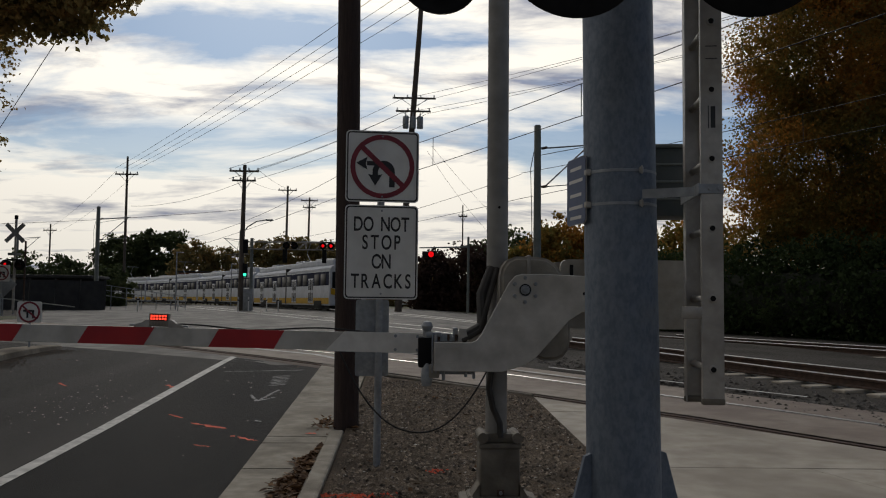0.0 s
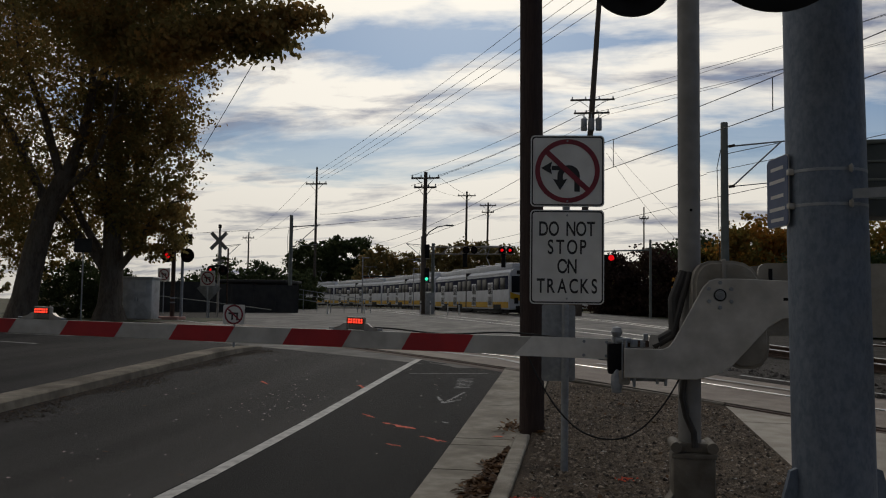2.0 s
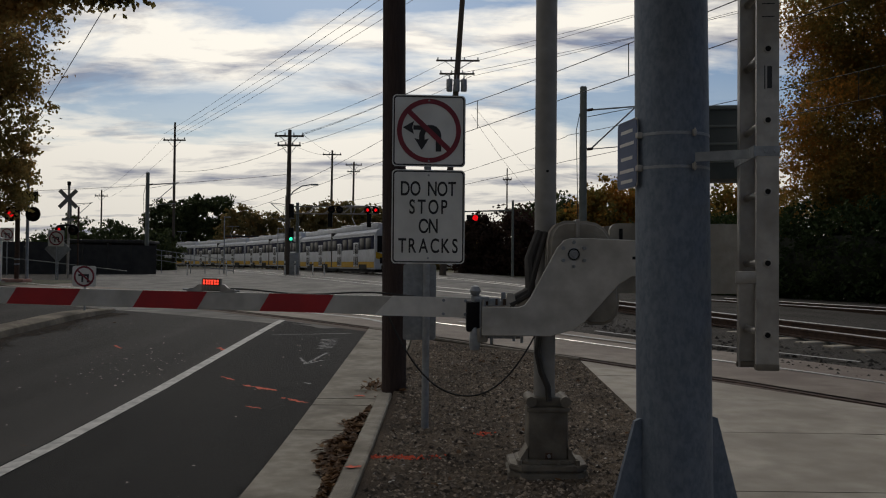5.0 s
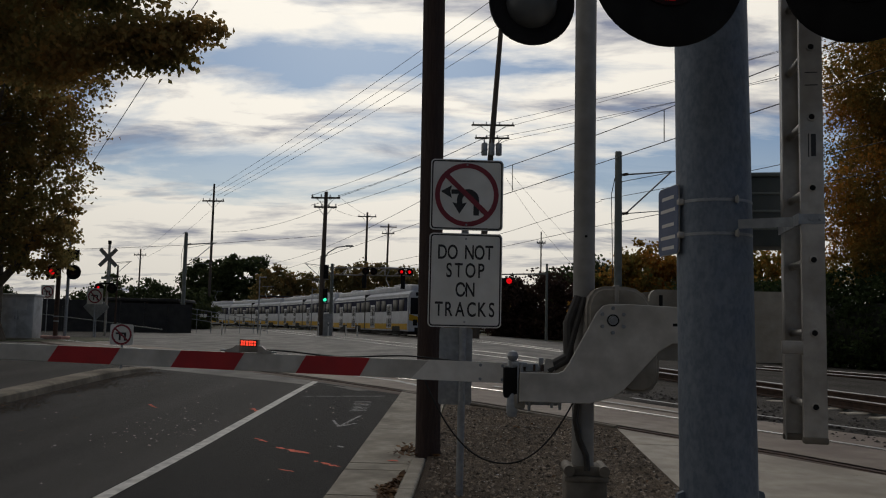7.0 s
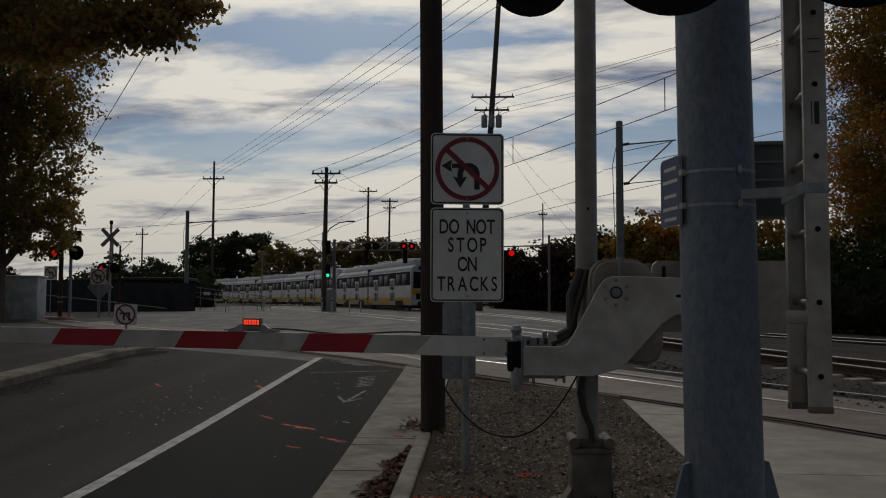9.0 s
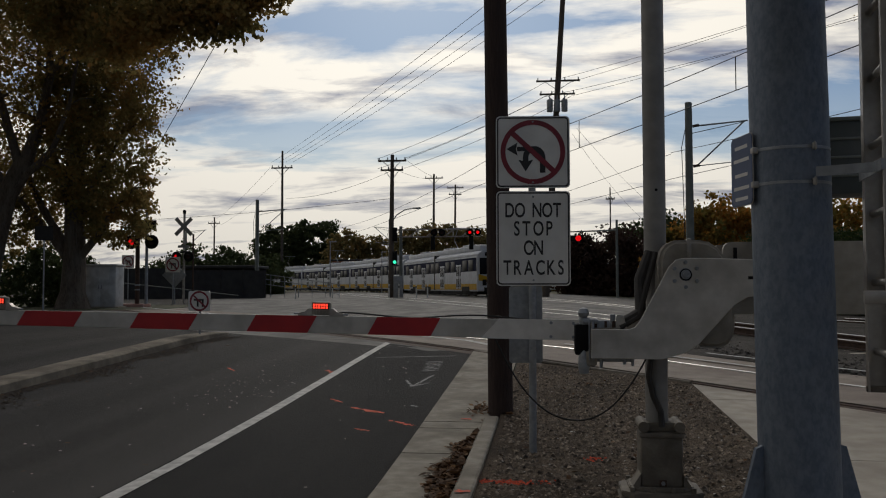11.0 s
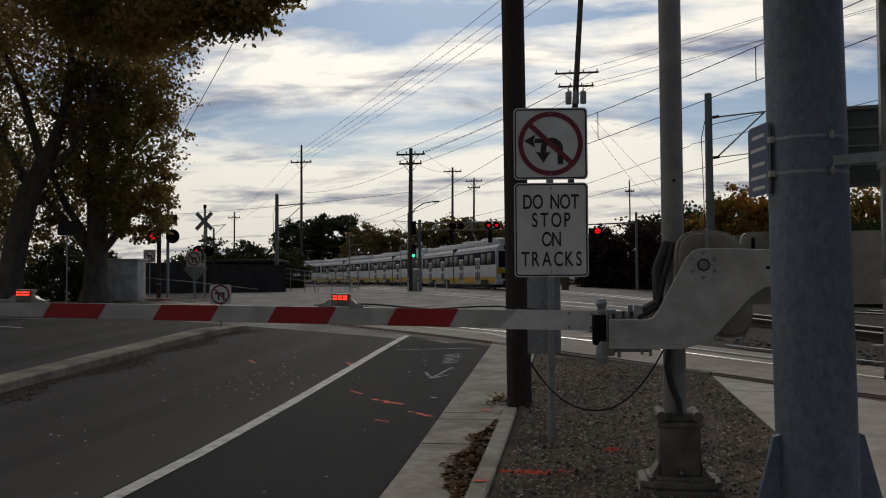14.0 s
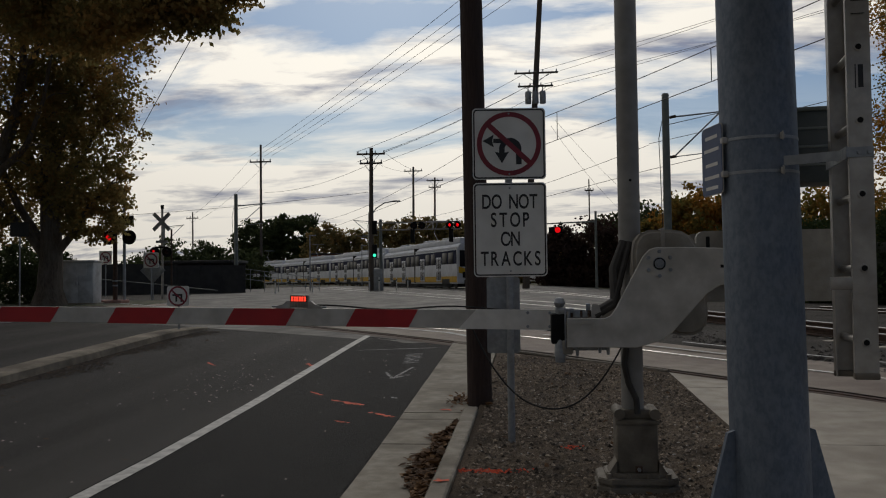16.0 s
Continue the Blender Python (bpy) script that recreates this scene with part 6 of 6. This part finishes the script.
hedge = thing("hedge", "tall dark green clipped hedge behind the tracks", "hedge")
blobs = []
for k in range(22):
    p = NT * 25.5 + UT * (-6 + 2.0 * k)
    blobs.append(((p.x, p.y, 1.75), (1.5, 1.5, 2.0), 1))
leaves("foliage", blobs, 130000, .15, LEAF_HEDGE, hedge, 31, .9, per=30)
# added filler core, coloured near black for the shade deep in the foliage
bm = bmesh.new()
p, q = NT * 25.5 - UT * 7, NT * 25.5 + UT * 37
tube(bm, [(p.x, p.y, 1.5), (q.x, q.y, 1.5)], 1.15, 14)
part("inner_mass", bm, material("hedge_inner_shade", (.010, .014, .007), (.016, .02, .01), 3, .95, bump=1, bump_scale=6), hedge)

# station fence, shelter and ramp rails left of the crossing
fz = ground_z(-24, 54)
fence = thing("fence", "long dark screen fence beside the station", "fence")
for a, b, h in (((-31, 50.5), (-24.5, 54.5), 2.0), ((-24.5, 54.5), (-19.4, 57.6), 1.9)):
    a, b = Vector(a), Vector(b)
    d = b - a
    k = 4
    for i in range(k):
        p = a.lerp(b, (i + .5) / k)
        m = pose(p.x, p.y, fz, 0, 0, math.degrees(math.atan2(d.y, d.x)))
        part("panel", box(bmesh.new(), (0, 0, h / 2), (d.length / k - .1, .05, h), m), FENCE, fence)
        part("post", box(bmesh.new(), (d.length / k / 2, 0, h / 2 + .05), (.08, .1, h + .1), m), FENCE, fence)
shelter = thing("platform_shelter", "dark station canopy on posts", "shelter", m=pose(-26.5, 68, ground_z(-26, 68)))
part("roof", B((0, 0, 2.3), (6.5, 4, .22), .05), FENCE, shelter)
for x in (-3, 0, 3):
    part("column", R_((x, 0, 0), (x, 0, 2.2), .12, .12, 10), RUST, shelter)
part("back_wall", B((0, 1.5, 1.1), (6.3, .1, 2.2)), FENCE, shelter)
ramp_r = thing("handrail", "grey ramp handrail beside the platform", "handrail")
bm = bmesh.new()
a, b = Vector((-21.5, 59, fz + 1.9)), Vector((-15.2, 61.5, fz + .95))
for dz in (0, -.35, -.7):
    rod(bm, a + Vector((0, 0, dz)), b + Vector((0, 0, dz)), .025, .025, 6)
part("rail", bm, GALV, ramp_r)
for k in range(8):
    p = a.lerp(b, k / 7)
    part("post", R_((p.x, p.y, fz), p, .025, .025, 6), GALV, ramp_r)
wall = thing("guard_rail", "thin pale guard rail past the crossing signal", "guard rail")
bm = bmesh.new()
tube(bm, [(-27.5, 52, 1.75), (-22, 49, 1.35), (-17.2, 46.5, .95)], .03, 6)
part("rail", bm, GREENPOLE, wall)
pl = thing("path_lamp", "slim grey lamp post on the platform", "lamp post", m=pose(-16.0, 62, ground_z(-16, 62)))
part("post", R_((0, 0, 0), (0, 0, 4.0), .05, .04, 8), GALV, pl)
part("head", B((.2, 0, 4.02), (.5, .16, .08), .02), GALV, pl)
copy_thing(pl, pose(-16.5, 84, ground_z(-16, 84)))

bd = thing("building", "low orange brick building with flat roof", "building", m=pose(-31.5, 147, ground_z(-20, 147)))
part("wall", B((0, 0, 2.5), (10, 8, 5.0)), BRICK, bd)
part("roof", B((0, 0, 5.1), (10.4, 8.4, .25), .04), FENCE, bd)
for x in (-3.5, -.5, 2.6):
    wd = part("window", B((x, -4.02, 1.9), (1.3, .08, 1.4), .01), GLASSDARK, bd)
    part("frame", B((x, -4.05, 1.17), (1.5, .14, .08)), GALV, wd)
part("door", B((4.4, -4.02, 1.2), (1.0, .08, 2.2), .01), FENCE, bd)

# parked cars across the junction
def car(x, y, mat, turn, label):
    t = thing("car", label, "car", "far cars", pose(x, y, ground_z(x, y), 0, 0, turn))
    bm = bmesh.new()
    plate(bm, [(-2.1, .3), (2.1, .3), (2.15, .6), (2.0, .85), (1.1, .95), (-1.9, .98), (-2.15, .7)], -.85, .85)
    bmesh.ops.bevel(bm, geom=list(bm.edges), offset=.06, segments=2, affect="EDGES")
    part("body", bm, mat, t)
    bm = bmesh.new()
    plate(bm, [(-1.7, .95), (1.05, .93), (.35, 1.4), (-1.1, 1.43)], -.72, .72)
    part("cabin", bm, GLASSDARK, t)
    bm = bmesh.new()
    plate(bm, [(-1.1, 1.41), (.36, 1.39), (.3, 1.46), (-1.0, 1.47)], -.7, .7)
    part("roof", bm, mat, t)
    for a in (-1.35, 1.35):
        for s in (-1, 1):
            wh = part("wheel", R_((a, s * .72, .32), (a, s * .88, .32), .32, .32, 16), RUBBER, t)
            part("rim", R_((a, s * .87, .32), (a, s * .89, .32), .19, .19, 12), GALV, wh)


car(-9.9, 92, CARWHITE, 85, "white car waiting beyond the crossing")
car(-7.6, 93.5, CARGREY, 88, "silver car waiting beyond the crossing")
car(-5.6, 90, CARWHITE, 84, "white car stopped beyond the crossing")
car(2.2, 96, CARGREY, 80, "silver car parked beyond the crossing")
car(0.4, 94, CARWHITE, 82, "white car parked beyond the crossing")
car(-46, 70, material("tan_car_paint", (.42, .33, .2), None, rough=.35), 12, "tan car parked behind the trees")


# ---- marks, stones and litter on the ground ----
def scatter(name, label, category, spots, size, mat, seed, flat=0.7, lift=0.0, n_side=6):
    """Small uneven stones as one object."""
    r = np.random.default_rng(seed)
    verts, faces = [], []
    for x, y, s in spots:
        s *= size
        z = lift(x, y) if callable(lift) else ground_z(x, y) + lift
        b = len(verts)
        a0 = r.random() * 6.28
        ring = []
        for k in range(n_side):
            a = a0 + 6.283 * k / n_side
            q = s * r.uniform(.7, 1.2)
            verts.append((x + q * math.cos(a), y + q * math.sin(a), z + s * flat * r.uniform(-.1, .35)))
        verts.append((x + r.uniform(-.3, .3) * s, y + r.uniform(-.3, .3) * s, z + s * flat * r.uniform(.7, 1.1)))
        for k in range(n_side):
            faces.append((b + k, b + (k + 1) % n_side, b + n_side))
    me = bpy.data.meshes.new(name)
    me.from_pydata(verts, [], faces)
    me.materials.append(mat)
    return tagged(new(name, me), label, category, kind="stuff")


g = np.random.default_rng(3)


def in_bed(x, y):
    return y < 13.1 - (x + .51) * .98 - .1


spots = []
while len(spots) < 24000:
    y = 4.2 + 8.6 * g.random() ** 1.35
    x = -.48 + 2.13 * g.random()
    if in_bed(x, y):
        spots.append((x, y, .4 + 1.7 * g.random() ** 3))
scatter("gravel", "brown and grey gravel stones on the dirt", "gravel", spots, .012, STONE, 4, 1.0, lambda x, y: bed_z(x, y) - .003)
spots = []
while len(spots) < 500:
    y, x = 4.2 + 8.6 * g.random() ** 1.3, -.48 + 2.13 * g.random()
    if in_bed(x, y):
        spots.append((x, y, .5 + g.random()))
scatter("pale_pebbles", "pale pebbles and chips in the gravel", "gravel", spots, .010, material("pale_chip", (.5, .48, .44), (.35, .33, .3), 20, .8, vary=.3), 5, .6, bed_z)
spots = []
for _ in range(24000):
    n, s = 8.4 + 17 * g.random(), -6 + 26 * g.random()
    p = NT * n + UT * s
    if p.y > 4:
        spots.append((p.x, p.y, .5 + g.random()))
scatter("ballast_stones", "dark grey crushed ballast stones beside the rails", "ballast", spots, .040, material("ballast_stone", (.05, .045, .04), (.12, .11, .10), 9, .9, vary=.7, spec=.2), 6, .9, .0)
# chips on the road
spots = [(-3.7 + .45 * g.normal(), 10.4 + .9 * g.normal(), .35 + .8 * g.random() ** 2) for _ in range(110)]
spots += [(-6.6 + 5.2 * g.random(), 5 + 11 * g.random(), .25 + g.random() ** 3) for _ in range(160)]
scatter("road_grit", "pale grit and crumbs on the asphalt", "grit", spots, .016, material("pale_grit", (.5, .37, .35), (.3, .29, .28), 20, .8), 7, .5, .006)
spots = []
for _ in range(4200):
    y = 5 + 12.6 * g.random()
    spots.append((-6.88 + .045 * (18.2 - y) + abs(g.normal()) * .17 * (1 + .6 * math.sin(y * 2.3)), y, .5 + g.random()))
scatter("median_dirt", "dark dirt and leaf crumbs along the median", "dirt", spots, .019, material("dark_dirt", (.06, .045, .03), (.035, .026, .02), 12, .95, vary=.4), 8, .6, .004)
spots = [(-1.22 + .035 * g.normal(), 4 + 12 * g.random(), .4 + g.random()) for _ in range(900)]
scatter("asphalt_crumbs", "dark asphalt crumbs along the gutter edge", "grit", spots, .007, ASPHALT_NEW, 9, .9, .012)


def fallen(name, spots, size, seed):
    r = np.random.default_rng(seed)
    verts, faces = [], []
    for x, y, h in spots:
        s, a, c = size * r.uniform(.6, 1.3), r.random() * 6.28, r.uniform(-.2, .6)
        z = ground_z(x, y) + h
        b = len(verts)
        ca, sa_ = math.cos(a), math.sin(a)
        tu, tv = r.uniform(-.7, .7, 2) * min(1.0, h / .05)
        for u, v, w in ((-1, 0, .0), (-.3, -.5, c), (.4, -.42, c * .8), (1, 0, .1), (.4, .42, c), (-.3, .5, c * .7)):
            verts.append((x + s * (u * ca - v * sa_), y + s * (u * sa_ + v * ca), z + s * (.35 * max(0, w) + tu * u + tv * v) + .002))
        faces.append((b, b + 1, b + 2, b + 3))
        faces.append((b, b + 3, b + 4, b + 5))
    me = bpy.data.meshes.new(name)
    me.from_pydata(verts, [], faces)
    me.materials.append(LEAF_DRY)
    return tagged(new(name, me), "dry brown leaves fallen along the kerb", "leaves", kind="stuff")


sp = []
for _ in range(1900):
    y = 4.3 + 3.45 * g.random()
    wide = (.11 + .07 * noise.noise((y * 2.6, 1.5, 0)) + .06 * noise.noise((y * 9, 4.5, 0))) * smoothstep(7.8, 7.3, y) * (.45 + .55 * smoothstep(5.0, 6.2, y)) + .02
    k = g.random() ** 1.2 * g.uniform(.8, 1.35)
    sp.append((-.683 - wide * k, y, .03 + .05 * max(0, 1 - k) * g.random()))
sp += [(-.74 + .07 * g.normal(), 9.1 + .18 * g.normal(), .03 + .02 * g.random()) for _ in range(60)]
sp += [(-.45 + .03 * g.normal(), 8.72 + .05 * g.normal(), .06) for _ in range(10)]
fallen("fallen_leaves", sp, .036, 21)
tw = [(-.42 + 2 * g.random(), 4.6 + 7 * g.random()) for _ in range(110)]
fallen("fallen_leaves", [(x, y, bed_z(x, y) - ground_z(x, y) + .004) for x, y in tw if in_bed(x, y)], .026, 23)
twigs = thing("twigs", "thin dry twigs lying on the gravel", "twigs", kind="stuff")
bm = bmesh.new()
for _ in range(45):
    x, y, a, l = -.3 + 1.7 * g.random(), 4.8 + 6 * g.random(), 6.28 * g.random(), .05 + .12 * g.random()
    if in_bed(x, y):
        x1, y1 = x + l * math.cos(a), y + l * math.sin(a)
        if -.45 < x1 < 1.6:
            rod(bm, (x, y, bed_z(x, y) + .006), (x1, y1, bed_z(x1, y1) + .008), .0035, .002, 5)
part("twig", bm, OLDWOOD, twigs)
sp = [(-6.7 + .3 * abs(g.normal()), 6 + 10 * g.random(), .01) for _ in range(160)] + [(-6.4 + 5 * g.random(), 6 + 9 * g.random(), .008) for _ in range(14)]
sp = [p for p in sp if p[0] < -.52 or in_bed(p[0], p[1])]
fallen("fallen_leaves", sp, .03, 22)


def stroke(a, b, w, lift, mat, parent, seed, breaks=.25):
    """A sprayed stroke: many small uneven dabs, densest along its line."""
    r = random.Random(seed)
    a, b = Vector(a), Vector(b)
    d = (b - a).normalized()
    q = Vector((-d.y, d.x))
    bm = bmesh.new()
    n = max(8, int((b - a).length / .007 * (1 - breaks)))
    for _ in range(n):
        k = r.random()
        p = a.lerp(b, k) + q * r.gauss(0, w * .26)
        s0 = r.uniform(.25, 1) ** 2 * w * .28 + .006
        t0 = r.random() * 6.28
        vs = []
        for m in range(6):
            t1 = t0 + 1.047 * m
            u = p + (d * math.cos(t1) * 1.9 + q * math.sin(t1)) * s0 * r.uniform(.6, 1.2)
            vs.append(bm.verts.new((u.x, u.y, ground_z(u.x, u.y) + lift + _ * 2e-6)))
        bm.faces.new(vs)
    bmesh.ops.recalc_face_normals(bm, faces=bm.faces)
    ob = part("stroke", bm, mat, parent, smooth=False)
    return tagged(ob, kind="stuff")


mk = thing("survey_mark", "bright orange sprayed survey strokes on the asphalt", "paint mark", kind="structure")
for k, (a, b, w) in enumerate((((-2.13, 9.2), (-1.76, 8.89), .06), ((-2.5, 9.72), (-2.32, 9.5), .04), ((-1.6, 8.49), (-1.34, 8.26), .05), ((-1.85, 8.05), (-1.7, 7.97), .03), ((-4.7, 12.3), (-4.5, 12.0), .04), ((-3.2, 12.2), (-3.05, 11.9), .05))):
    stroke(a, b, w, .010, ORANGE, mk, 50 + k)
mk2 = thing("survey_mark", "orange sprayed strokes on gravel and kerb", "paint mark", kind="structure")
ps = [(-.33 + .11 * g.normal(), 6.08 + .03 * g.normal(), .4 + g.random()) for _ in range(260)]
ps += [(.285 + .03 * g.normal(), 6.81 + .02 * g.normal(), .4 + g.random()) for _ in range(60)]
scatter("painted_gravel", "gravel stones sprayed bright orange", "paint mark", ps, .0115, ORANGE, 66, .9, bed_z)
stroke((-.90, 8.55), (-.80, 8.51), .06, .030, ORANGE, mk2, 63)
stroke((-.63, 5.62), (-.55, 5.6), .05, .095, ORANGE, mk2, 64, .1)
mk3 = thing("survey_mark", "white sprayed arrow and writing on the asphalt", "paint mark", kind="structure")
stroke((-2.81, 13.76), (-1.56, 14.08), .05, .010, SPRAY, mk3, 71, .35)
for k in range(7):
    y = 13.2 - .17 * k
    stroke((-1.92 + .02 * k, y), (-1.68 + .01 * k, y + .12), .05, .010, SPRAY, mk3, 72 + k, .1)
stroke((-1.62, 11.75), (-1.74, 10.75), .035, .010, SPRAY, mk3, 81, .15)
stroke((-1.74, 10.75), (-1.9, 11.25), .035, .010, SPRAY, mk3, 82, .15)
stroke((-1.74, 10.75), (-1.58, 11.05), .035, .010, SPRAY, mk3, 83, .15)
stroke((-1.52, 9.36), (-1.46, 9.3), .05, .010, SPRAY, mk3, 84, 0)
